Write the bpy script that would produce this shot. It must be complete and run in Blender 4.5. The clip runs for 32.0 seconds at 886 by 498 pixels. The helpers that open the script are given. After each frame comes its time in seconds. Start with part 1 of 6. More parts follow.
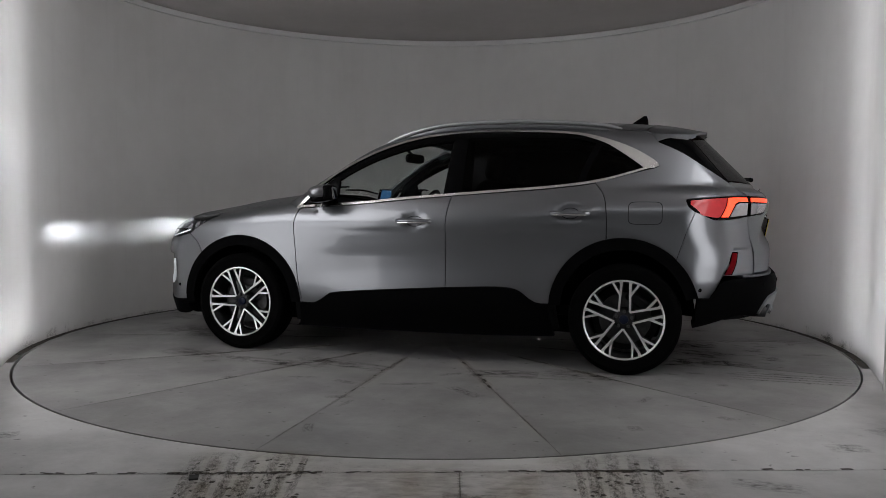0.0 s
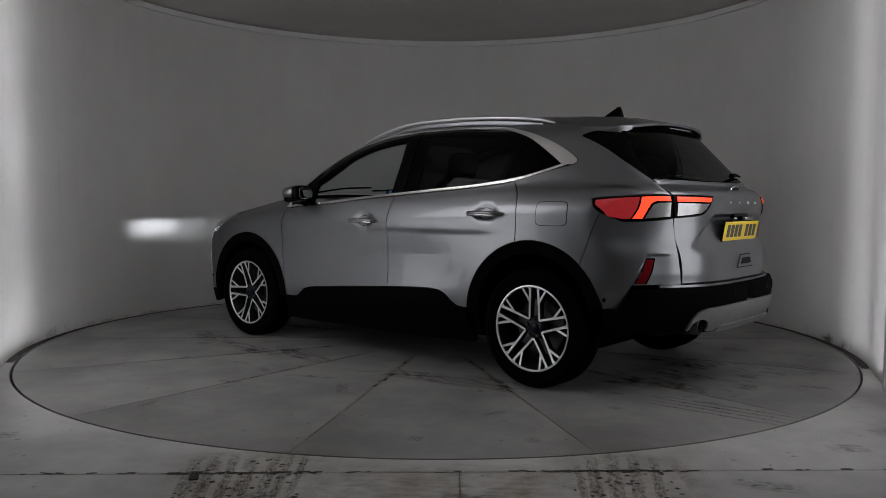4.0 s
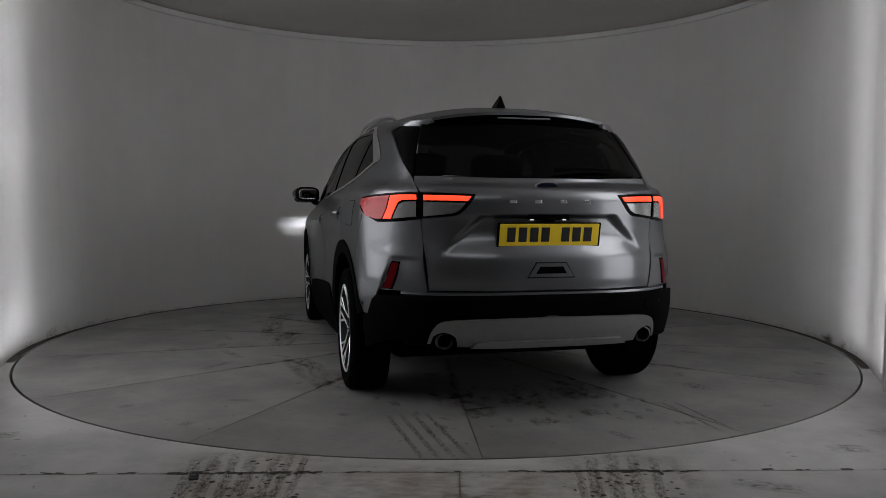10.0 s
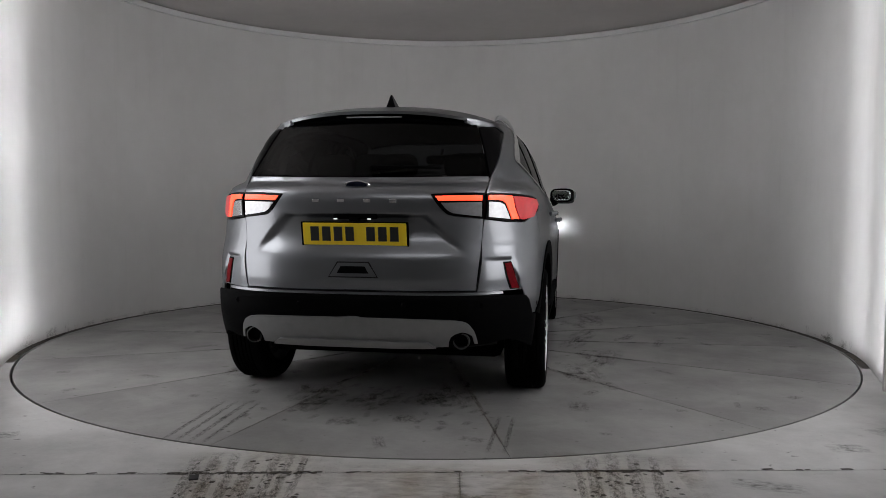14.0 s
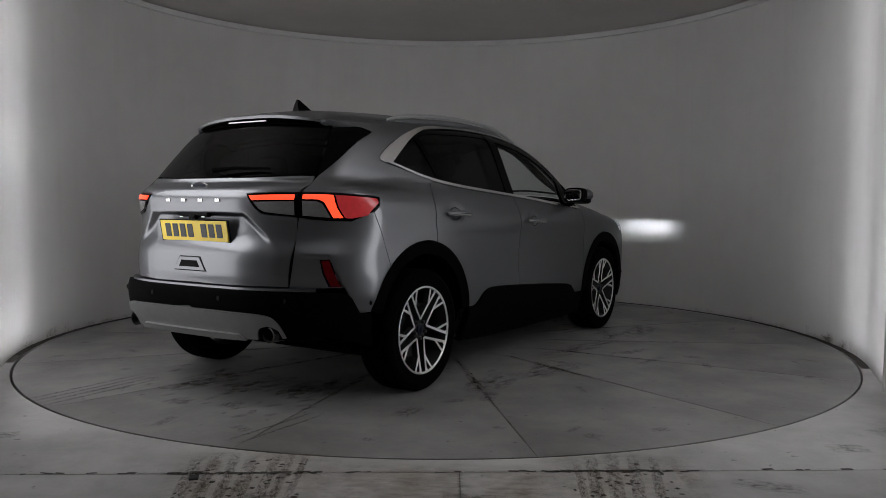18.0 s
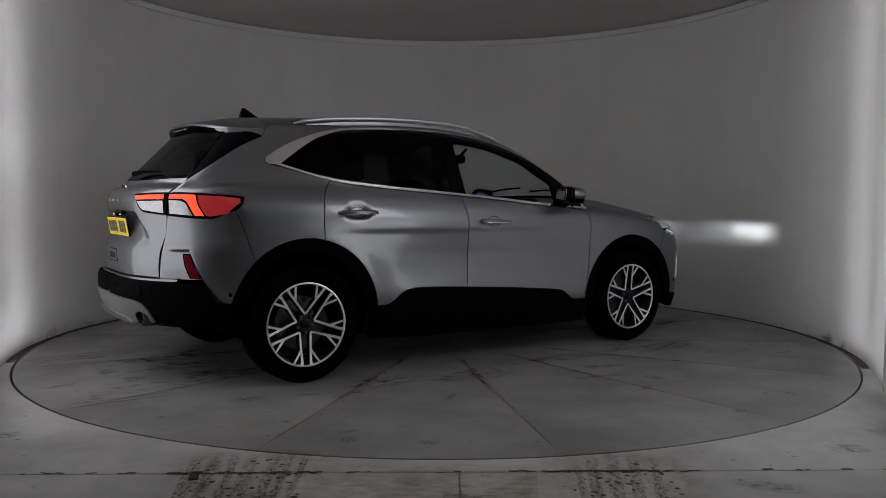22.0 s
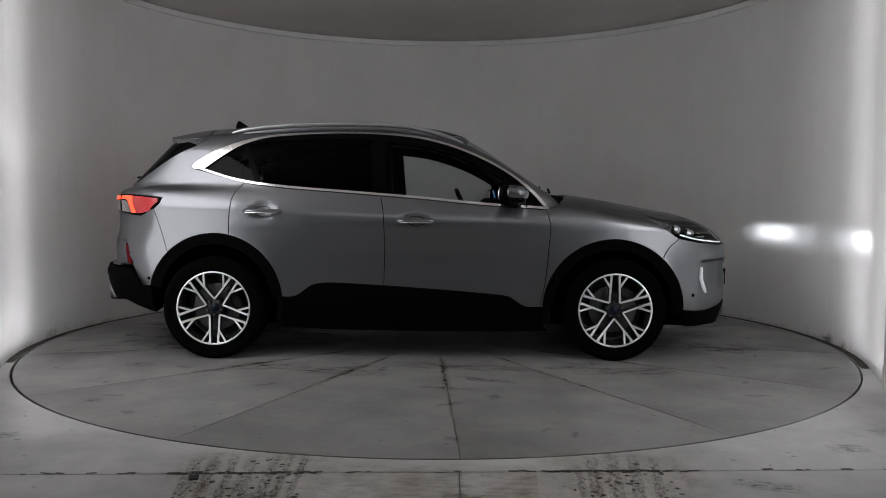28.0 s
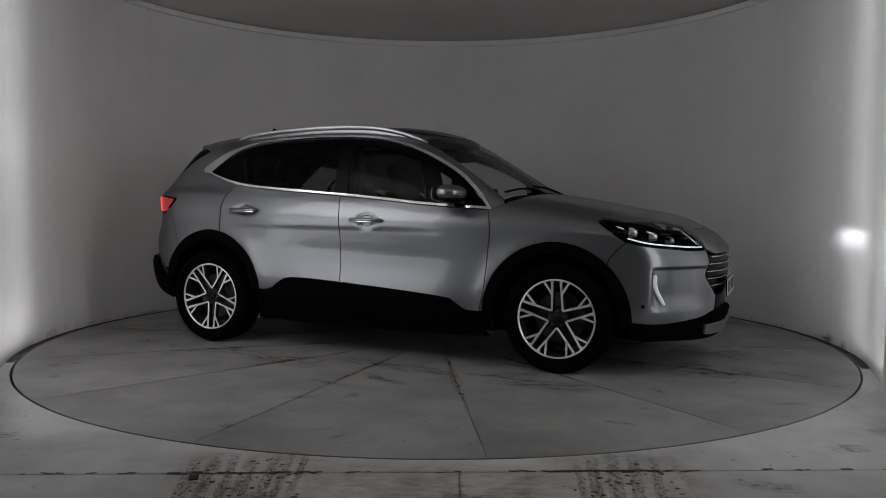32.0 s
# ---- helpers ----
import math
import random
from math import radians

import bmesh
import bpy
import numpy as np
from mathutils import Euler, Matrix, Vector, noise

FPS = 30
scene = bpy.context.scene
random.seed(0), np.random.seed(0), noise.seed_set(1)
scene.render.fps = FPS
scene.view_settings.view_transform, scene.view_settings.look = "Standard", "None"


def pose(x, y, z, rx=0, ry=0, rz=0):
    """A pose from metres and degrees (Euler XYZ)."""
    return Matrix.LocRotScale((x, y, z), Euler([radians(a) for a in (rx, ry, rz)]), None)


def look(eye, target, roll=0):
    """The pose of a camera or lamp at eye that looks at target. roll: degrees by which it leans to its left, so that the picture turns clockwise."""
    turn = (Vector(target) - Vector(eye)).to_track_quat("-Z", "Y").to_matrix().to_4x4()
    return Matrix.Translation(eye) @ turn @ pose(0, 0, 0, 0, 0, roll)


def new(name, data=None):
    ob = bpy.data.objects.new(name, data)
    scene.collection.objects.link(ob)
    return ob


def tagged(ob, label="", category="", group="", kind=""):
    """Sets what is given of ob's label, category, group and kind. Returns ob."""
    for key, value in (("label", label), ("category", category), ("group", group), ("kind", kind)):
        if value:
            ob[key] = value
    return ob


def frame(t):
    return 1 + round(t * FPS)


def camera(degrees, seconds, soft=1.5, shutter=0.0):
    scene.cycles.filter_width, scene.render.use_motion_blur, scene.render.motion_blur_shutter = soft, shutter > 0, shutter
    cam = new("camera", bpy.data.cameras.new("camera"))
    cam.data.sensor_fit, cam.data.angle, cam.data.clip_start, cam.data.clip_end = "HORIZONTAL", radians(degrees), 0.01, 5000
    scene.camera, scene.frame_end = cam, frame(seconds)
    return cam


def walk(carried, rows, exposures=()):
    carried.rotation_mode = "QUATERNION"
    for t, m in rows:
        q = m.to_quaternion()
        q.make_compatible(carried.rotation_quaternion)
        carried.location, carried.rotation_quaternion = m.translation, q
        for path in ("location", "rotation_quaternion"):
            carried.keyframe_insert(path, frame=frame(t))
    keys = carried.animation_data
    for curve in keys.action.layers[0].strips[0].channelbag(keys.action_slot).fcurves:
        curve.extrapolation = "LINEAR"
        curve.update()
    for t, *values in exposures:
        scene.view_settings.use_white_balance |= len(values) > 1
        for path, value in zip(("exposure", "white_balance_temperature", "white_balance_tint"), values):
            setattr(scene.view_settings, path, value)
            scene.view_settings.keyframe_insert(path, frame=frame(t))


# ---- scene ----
cam = camera(58.28, 32.0, soft=0.75)
EYE = Vector((0.1075, -6.2058, 1.07))
YAW, PITCH = radians(-0.659), radians(-3.392)
AIM = EYE + Vector((math.sin(YAW) * math.cos(PITCH), math.cos(YAW) * math.cos(PITCH), math.sin(PITCH)))
walk(cam, [(0.0, look(EYE, AIM, 0.28)), (32.0, look(EYE, AIM, 0.28))], [(0.0, -0.16), (1.0, -0.31), (2.0, -0.63), (3.0, -0.68), (6.0, -0.66), (7.0, -0.56), (8.0, -0.58), (9.0, -0.66), (10.0, -0.58), (11.0, -0.16), (12.0, 0.06), (13.0, 0.16), (14.0, 0.19), (17.0, -0.41), (18.0, -0.44), (19.0, -0.47), (20.0, -0.44), (21.0, -0.59), (22.0, -0.69), (24.0, -0.77), (25.0, -0.69), (27.0, -0.36), (28.0, -0.16), (30.0, 0.02), (31.0, -0.21), (32.0, -0.58)])
# the turntable's angle over time, degrees
TURN = [(0.0, 162.84), (6.0, 128.57), (9.0, 110.72), (13.0, 87.2), (19.0, 52.0), (23.0, 28.5), (28.0, 0.11), (32.0, -23.4)]
AXIS = (0.1495, -0.0154)      # turntable centre, seen from the car's own origin

# ---- world and light ----
world = bpy.data.worlds.new("world")
scene.world = world
world.use_nodes = True
world.node_tree.nodes["Background"].inputs[0].default_value = (0.5, 0.55, 0.6, 1)
world.node_tree.nodes["Background"].inputs[1].default_value = 0.004


def area_lamp(name, eye, target, size_x, size_y, power, colour=(1, 1, 1), spread=180):
    data = bpy.data.lights.new(name, "AREA")
    data.shape, data.size, data.size_y, data.energy, data.color = "RECTANGLE", size_x, size_y, power, colour
    data.spread = radians(spread)
    ob = new(name, data)
    ob.matrix_world = look(eye, target)
    return ob


PANEL_POWER = (2.4, 2.8, 4.2, 5.0)      # lit wall panels: lower left and right, upper left and right
# strength of the fill panel added under the ceiling
FILL_POWER = 2.4


# ---- materials ----
def material(name, colour, rough=0.5, metal=0.0, var=0.0, scale=8.0, bump=0.0, bump_scale=60.0, coat=0.0, emit=None, power=0.0, rough_var=0.0, colour2=None, flake=0.0, spec=0.5, edge=(1, 1, 1)):
    """A surface with two scales of colour variation, uneven roughness and fine relief."""
    m = bpy.data.materials.new(name)
    m.use_nodes = True
    nt = m.node_tree
    b = nt.nodes["Principled BSDF"]
    b.inputs["Base Color"].default_value = (*colour, 1)
    b.inputs["Roughness"].default_value = rough
    b.inputs["Metallic"].default_value = metal
    b.inputs["Coat Weight"].default_value = coat
    b.inputs["Specular IOR Level"].default_value = spec
    b.inputs["Coat Roughness"].default_value = 0.04
    b.inputs["Specular Tint"].default_value = (*edge, 1)
    if emit:
        b.inputs["Emission Color"].default_value = (*emit, 1)
        b.inputs["Emission Strength"].default_value = power
    tc = nt.nodes.new("ShaderNodeTexCoord")
    if var or rough_var:
        n1, n2 = nt.nodes.new("ShaderNodeTexNoise"), nt.nodes.new("ShaderNodeTexNoise")
        n1.inputs["Scale"].default_value, n2.inputs["Scale"].default_value = scale, scale * 7.3
        n1.inputs["Detail"].default_value, n2.inputs["Detail"].default_value = 6, 4
        nt.links.new(tc.outputs["Object"], n1.inputs["Vector"])
        nt.links.new(tc.outputs["Object"], n2.inputs["Vector"])
        add = nt.nodes.new("ShaderNodeMath")
        add.operation = "MULTIPLY_ADD"
        add.inputs[1].default_value = 0.4
        nt.links.new(n2.outputs["Fac"], add.inputs[0])
        nt.links.new(n1.outputs["Fac"], add.inputs[2])
        ramp = nt.nodes.new("ShaderNodeMapRange")
        ramp.inputs["From Min"].default_value, ramp.inputs["From Max"].default_value = 0.45, 0.95
        nt.links.new(add.outputs[0], ramp.inputs["Value"])
        if var:
            mix = nt.nodes.new("ShaderNodeMix")
            mix.data_type = "RGBA"
            lo = colour2 or tuple(c * (1 - var) for c in colour)
            hi = tuple(min(1, c * (1 + 0.5 * var)) for c in colour)
            mix.inputs["A"].default_value, mix.inputs["B"].default_value = (*lo, 1), (*hi, 1)
            nt.links.new(ramp.outputs[0], mix.inputs["Factor"])
            nt.links.new(mix.outputs["Result"], b.inputs["Base Color"])
        if rough_var:
            r = nt.nodes.new("ShaderNodeMapRange")
            r.inputs["To Min"].default_value, r.inputs["To Max"].default_value = rough - rough_var, rough + rough_var
            nt.links.new(ramp.outputs[0], r.inputs["Value"])
            nt.links.new(r.outputs[0], b.inputs["Roughness"])
    if bump:
        nb = nt.nodes.new("ShaderNodeTexNoise")
        nb.inputs["Scale"].default_value, nb.inputs["Detail"].default_value = bump_scale, 5
        nt.links.new(tc.outputs["Object"], nb.inputs["Vector"])
        bp = nt.nodes.new("ShaderNodeBump")
        bp.inputs["Strength"].default_value, bp.inputs["Distance"].default_value = bump, 0.01
        nt.links.new(nb.outputs["Fac"], bp.inputs["Height"])
        nt.links.new(bp.outputs["Normal"], b.inputs["Normal"])
    if flake:
        vo = nt.nodes.new("ShaderNodeTexVoronoi")
        vo.inputs["Scale"].default_value = 900
        nt.links.new(tc.outputs["Object"], vo.inputs["Vector"])
        mx = nt.nodes.new("ShaderNodeMix")
        mx.data_type = "RGBA"
        mx.inputs["A"].default_value = (*(c * (1 - flake) for c in colour), 1)
        mx.inputs["B"].default_value = (*(min(1, c * (1 + flake)) for c in colour), 1)
        nt.links.new(vo.outputs["Color"], mx.inputs["Factor"])
        nt.links.new(mx.outputs["Result"], b.inputs["Base Color"])
    return m


def glass(name, tint, rough=0.0, gloss=0.5):
    """Clear or tinted pane: light passes, the surface mirrors more at a slant."""
    m = bpy.data.materials.new(name)
    m.use_nodes = True
    nt = m.node_tree
    nt.nodes.remove(nt.nodes["Principled BSDF"])
    out = nt.nodes["Material Output"]
    tr, gl, mix, lw, pw, sc = (nt.nodes.new("ShaderNode" + k) for k in ("BsdfTransparent", "BsdfGlossy", "MixShader", "LayerWeight", "Math", "Math"))
    tr.inputs["Color"].default_value = (*tint, 1)
    gl.inputs["Roughness"].default_value = rough
    lw.inputs["Blend"].default_value = 0.5
    pw.operation, sc.operation = "POWER", "MULTIPLY_ADD"
    pw.inputs[1].default_value = 4.0
    sc.inputs[1].default_value, sc.inputs[2].default_value = gloss, 0.006
    nt.links.new(lw.outputs["Facing"], pw.inputs[0])
    nt.links.new(pw.outputs[0], sc.inputs[0])
    nt.links.new(sc.outputs[0], mix.inputs[0])
    nt.links.new(tr.outputs[0], mix.inputs[1])
    nt.links.new(gl.outputs[0], mix.inputs[2])
    nt.links.new(mix.outputs[0], out.inputs["Surface"])
    return m


PAINT = material("silver_grey_paint", (0.192, 0.198, 0.210), 0.33, 0.92, coat=0.6, flake=0.10, edge=(0.34, 0.35, 0.37))
BLACK_PLASTIC = material("black_plastic", (0.002, 0.002, 0.0022), 0.7, var=0.3, scale=30, bump=0.15, bump_scale=500, spec=0.02)
GLOSS_BLACK = material("gloss_black", (0.002, 0.002, 0.0023), 0.2, spec=0.035)
UNDER = material("underbody_black", (0.003, 0.003, 0.003), 0.9, var=0.4, scale=12, spec=0.0)
CHROME = material("satin_chrome", (0.78, 0.78, 0.77), 0.22, 1.0, rough_var=0.05, scale=20)
SILVER_PLASTIC = material("silver_skid_plastic", (0.25, 0.25, 0.254), 0.38, 0.6, var=0.08, scale=25)
RAIL = material("brushed_aluminium", (0.50, 0.51, 0.52), 0.36, 0.9, rough_var=0.05, scale=40)
RUBBER = material("tyre_rubber", (0.0018, 0.0018, 0.0018), 0.85, var=0.35, scale=25, bump=0.3, bump_scale=90, spec=0.03)
ALLOY = material("machined_alloy", (0.86, 0.86, 0.85), 0.42, 0.9, rough_var=0.08, scale=60)
ALLOY_DARK = material("dark_alloy_pocket", (0.004, 0.004, 0.0045), 0.6, 0.0, var=0.2, scale=30)
STEEL = material("brake_steel", (0.10, 0.10, 0.10), 0.45, 1.0, var=0.25, scale=30)
RED_LENS = material("red_lens", (0.42, 0.012, 0.016), 0.12, coat=1.0, var=0.25, scale=30)
RED_LIT = material("lit_red_lens", (0.26, 0.006, 0.010), 0.3, coat=0.35, var=0.4, scale=40, emit=(1.0, 0.07, 0.08), power=0.26)
RED_LED = material("red_led_strip", (0.8, 0.05, 0.02), 0.3, emit=(1.0, 0.07, 0.025), power=1.8)
CLEAR_LENS = material("clear_lamp_lens", (0.40, 0.40, 0.41), 0.2, 0.6, var=0.25, scale=9, coat=1.0)
REFLECTOR = material("red_reflector", (0.13, 0.004, 0.007), 0.45, spec=0.02, var=0.3, scale=80)
PLATE_YELLOW = material("yellow_plate", (0.92, 0.66, 0.02), 0.4, var=0.04, scale=20, coat=0.3)
PLATE_WHITE = material("white_plate", (0.75, 0.75, 0.72), 0.4, var=0.04, scale=20, coat=0.3)
PLATE_INK = material("plate_black", (0.015, 0.015, 0.016), 0.4)
BADGE_BLUE = material("badge_blue", (0.003, 0.005, 0.018), 0.4, spec=0.2)
WHITE_LED = material("white_led", (0.8, 0.8, 0.8), 0.3, emit=(0.93, 0.96, 1.0), power=0.7)
SEAT = material("dark_seat_fabric", (0.007, 0.007, 0.008), 0.9, spec=0.05, var=0.35, scale=40, bump=0.4, bump_scale=300)
TRIM_DARK = material("dark_interior_trim", (0.005, 0.005, 0.0055), 0.65, spec=0.08, var=0.2, scale=20)
LINER = material("grey_headliner", (0.13, 0.128, 0.125), 0.9, spec=0.1, var=0.1, scale=30)
SCREEN = material("lit_blue_screen", (0.02, 0.05, 0.1), 0.2, emit=(0.12, 0.35, 0.75), power=0.25)
GLASS_CLEAR = glass("clear_glass", (0.80, 0.83, 0.82))
GLASS_DARK = glass("privacy_glass", (0.030, 0.031, 0.033))
GLASS_LAMP = glass("lamp_cover_glass", (0.9, 0.91, 0.92))
PANEL_LIGHT = [material("lit_white_panel", (0.8, 0.8, 0.8), 0.5, emit=(0.977, 0.975, 1.0), power=p) for p in PANEL_POWER]
FILL_GLOW = material("lit_fill_panel", (0.8, 0.8, 0.8), 0.5, emit=(0.977, 0.975, 1.0), power=FILL_POWER)
MIRROR = material("mirror_glass", (0.8, 0.8, 0.8), 0.02, 1.0)


# ---- mesh helpers ----
def smooth_curve(xs, ys):
    """A smooth curve through a few stations."""
    xs, ys = np.array(xs, float), np.array(ys, float)
    if xs[0] > xs[-1]:
        xs, ys = xs[::-1], ys[::-1]
    d = np.diff(ys) / np.diff(xs)
    m = np.r_[d[0], (d[:-1] + d[1:]) / 2, d[-1]]
    m[1:-1] = np.where(d[:-1] * d[1:] <= 0, 0, m[1:-1])

    def f(x):
        x = np.clip(x, xs[0], xs[-1])
        i = np.clip(np.searchsorted(xs, x) - 1, 0, len(xs) - 2)
        h = xs[i + 1] - xs[i]
        u = (x - xs[i]) / h
        return ((2 * u ** 3 - 3 * u ** 2 + 1) * ys[i] + (u ** 3 - 2 * u ** 2 + u) * h * m[i]
                + (3 * u ** 2 - 2 * u ** 3) * ys[i + 1] + (u ** 3 - u ** 2) * h * m[i + 1])
    return f


def mesh_object(name, verts, faces, mat, parent=None, label="", smooth=True, normals=None):
    me = bpy.data.meshes.new(name)
    me.from_pydata([tuple(v) for v in verts], [], [tuple(int(i) for i in f) for f in faces])
    me.materials.append(mat)
    me.polygons.foreach_set("use_smooth", [smooth] * len(me.polygons))
    me.update()
    if normals is not None:
        me.normals_split_custom_set_from_vertices([tuple(n) for n in normals])
    ob = new(name, me)
    if parent:
        ob.parent = parent
    if label:
        ob["label"] = label
    return ob


def part(name, bm, mat, parent, label="", smooth=False, m=None, second=None):
    """Links a bmesh as one mesh object under a thing or a part."""
    if m is not None:
        bmesh.ops.transform(bm, matrix=m, verts=bm.verts)
    bmesh.ops.recalc_face_normals(bm, faces=bm.faces)
    me = bpy.data.meshes.new(name)
    bm.to_mesh(me)
    bm.free()
    me.materials.append(mat)
    if second:
        me.materials.append(second)
    if smooth:
        me.polygons.foreach_set("use_smooth", [True] * len(me.polygons))
        me.set_sharp_from_angle(angle=radians(38))
    ob = new(name, me)
    if parent:
        ob.parent = parent
    if label:
        ob["label"] = label
    return ob


def box(sx, sy, sz, bevel=0.0, segments=2):
    bm = bmesh.new()
    bmesh.ops.create_cube(bm, size=1)
    bmesh.ops.scale(bm, vec=(sx, sy, sz), verts=bm.verts)
    if bevel:
        bmesh.ops.bevel(bm, geom=bm.edges[:], offset=bevel, segments=segments, affect="EDGES", profile=0.5)
    return bm


def lathe(profile, n=64, axis="y"):
    """Turns a profile of (radius, height) pairs about an axis."""
    bm = bmesh.new()
    rings = []
    for k in range(n):
        a = 2 * math.pi * k / n
        ring = []
        for r, h in profile:
            c, s = r * math.cos(a), r * math.sin(a)
            ring.append(bm.verts.new((c, h, s) if axis == "y" else (c, s, h) if axis == "z" else (h, c, s)))
        rings.append(ring)
    for k in range(n):
        a, b = rings[k], rings[(k + 1) % n]
        for i in range(len(profile) - 1):
            bm.faces.new((a[i], a[i + 1], b[i + 1], b[i]))
    bmesh.ops.remove_doubles(bm, verts=bm.verts, dist=1e-6)
    return bm


def tube(points, radius, n=10, squash=1.0, up=(0, 0, 1)):
    """A bar of round or flat section along points."""
    bm = bmesh.new()
    rings = []
    pts = [Vector(p) for p in points]
    for i, p in enumerate(pts):
        t = (pts[min(i + 1, len(pts) - 1)] - pts[max(i - 1, 0)]).normalized()
        s = t.cross(Vector(up)).normalized()
        u = s.cross(t)
        rad = radius[i] if isinstance(radius, (list, tuple)) else radius
        rings.append([bm.verts.new(p + s * rad * math.cos(2 * math.pi * k / n) + u * rad * squash * math.sin(2 * math.pi * k / n)) for k in range(n)])
    for a, b in zip(rings, rings[1:]):
        for k in range(n):
            bm.faces.new((a[k], a[(k + 1) % n], b[(k + 1) % n], b[k]))
    bm.faces.new(rings[0])
    bm.faces.new(rings[-1][::-1])
    return bm


# ---- the car's body as a solid: where it is inside, phi is negative ----
def smax(a, b, k):
    h = np.clip(0.5 + 0.5 * (a - b) / k, 0, 1)
    return b + (a - b) * h + k * h * (1 - h)


def smin(a, b, k):
    return -smax(-a, -b, k)


def bell(x, c, w):
    return np.exp(-((x - c) / w) ** 2)


def step(x, a, b):
    u = np.clip((x - a) / (b - a), 0, 1)
    return u * u * (3 - 2 * u)


plan_width = smooth_curve([-2.4, -2.0, -1.8, -1.4, -1.0, -0.2, 0.5, 0.9, 1.35, 1.8, 2.1, 2.4],
                          [0.80, 0.845, 0.87, 0.895, 0.908, 0.918, 0.918, 0.908, 0.90, 0.88, 0.82, 0.70])
side_section = smooth_curve([0.15, 0.30, 0.42, 0.50, 0.56, 0.62, 0.70, 0.80, 0.90, 0.955, 1.0, 1.06, 1.12, 1.20],
                            [-0.06, -0.02, 0.0, -0.005, -0.012, -0.018, -0.019, -0.011, -0.003, -0.004, -0.016, -0.043, -0.078, -0.14])
end_section = smooth_curve([0.15, 0.42, 0.60, 0.80, 0.90, 0.955, 1.0, 1.06, 1.12, 1.20],
                           [-0.06, -0.006, 0.002, 0.004, 0.004, 0.002, -0.010, -0.040, -0.075, -0.135])
belt = smooth_curve([-1.55, -1.175, -0.969, -0.434, 0.062, 0.444, 0.893, 1.2], [1.31, 1.203, 1.173, 1.130, 1.091, 1.055, 1.026, 1.0])
hood_line = smooth_curve([0.6, 0.94, 1.086, 1.294, 1.502, 1.71, 1.918, 2.023, 2.17, 2.26, 2.32],
                         [1.12, 1.136, 1.130, 1.101, 1.063, 1.026, 0.986, 0.946, 0.868, 0.80, 0.70])
tail_line = smooth_curve([0.2, 0.45, 0.58, 0.65, 0.70, 0.78, 0.88, 0.96, 1.02, 1.06, 1.10, 1.14, 1.20],
                         [-2.20, -2.225, -2.23, -2.235, -2.24, -2.238, -2.214, -2.212, -2.220, -2.222, -2.215, -2.19, -2.11])
nose_line = smooth_curve([0.2, 0.34, 0.45, 0.60, 0.74, 0.80, 0.90, 1.0], [2.24, 2.29, 2.30, 2.312, 2.305, 2.28, 2.20, 2.0])
roof_line = smooth_curve([-2.1, -1.826, -1.6, -1.4, -0.9, -0.5, -0.2, 0.1, 0.3, 0.5, 0.7], [1.50, 1.548, 1.592, 1.615, 1.640, 1.647, 1.643, 1.618, 1.577, 1.51, 1.42])


bumper_line = smooth_curve([0.2, 0.28, 0.33, 0.38, 0.45, 0.55, 0.59, 0.625], [-2.15, -2.175, -2.205, -2.232, -2.262, -2.283, -2.283, -2.268])


def phi_lower(x, y, z):
    w = np.abs(y)
    doorness = step(x, -1.02, -0.40) * (1 - step(x, 0.35, 1.0))
    zz = z - (belt(np.clip(x, -1.2, 1.1)) - 1.09)      # the section follows the rising belt
    f = plan_width(x) + doorness * side_section(zz * 0.4 + z * 0.6) + (1 - doorness) * end_section(zz * 0.5 + z * 0.5)
    for cx, cz in ((1.34, 0.35), (-1.345, 0.395)):
        r = np.hypot(x - cx, z - cz)
        f = f + 0.012 * bell(r, 0.46, 0.085) * step(z, 0.2, 0.4)
    # dished pockets behind the door handles
    for cx, cz in ((0.015, 0.943), (-1.017, 1.004)):
        f = f - 0.022 * np.exp(-(((x - cx) / 0.075) ** 2 + ((z - cz) / 0.045) ** 2) ** 2)
    side = w - f
    nose = (x - (nose_line(z) - 0.556 * w ** 2.55)) * 0.85
    inlet = step(w, 0.46, 0.60) * (1 - step(w, 0.825, 0.86)) * step(z, 0.40, 0.52) * (1 - step(z, 0.662, 0.682))
    nose = nose + 0.03 * inlet
    # full corner low down, with a shallow recess for the reflector
    corner = 0.055 * step(w, 0.58, 0.84) * step(z, 0.45, 0.60) * (1 - step(z, 0.68, 1.06))
    notch = step(w, 0.61, 0.72) * (1 - step(w - (0.795 - 0.30 * (z - 0.63)), -0.002, 0.012)) * (1 - step(z, 0.782, 0.794))
    tail = ((tail_line(z) + 0.75 * w ** 3.5 - corner + 0.020 * notch * step(z, 0.55, 0.60)) - x) * 0.8
    edge = 0.35 + 1.05 * (0.995 - z)      # plate recess, wider below
    recess = (1 - step(w, edge - 0.032, edge + 0.032)) * step(z, 0.79, 0.95) * (1 - step(z, 1.000, 1.012))
    tail = tail + 0.026 * recess
    top = (z - (hood_line(x) - 0.10 * (w / 0.85) ** 3 + 0.012 * bell(w, 0.62, 0.08) * step(x, 0.9, 1.3))) * 0.95
    top = np.where(x < 0.75, z - (1.10 + 0.06 * step(-x, 0.0, 1.4)), top)
    return smax(smax(side, top, 0.05), smax(nose, tail, 0.02), 0.04)


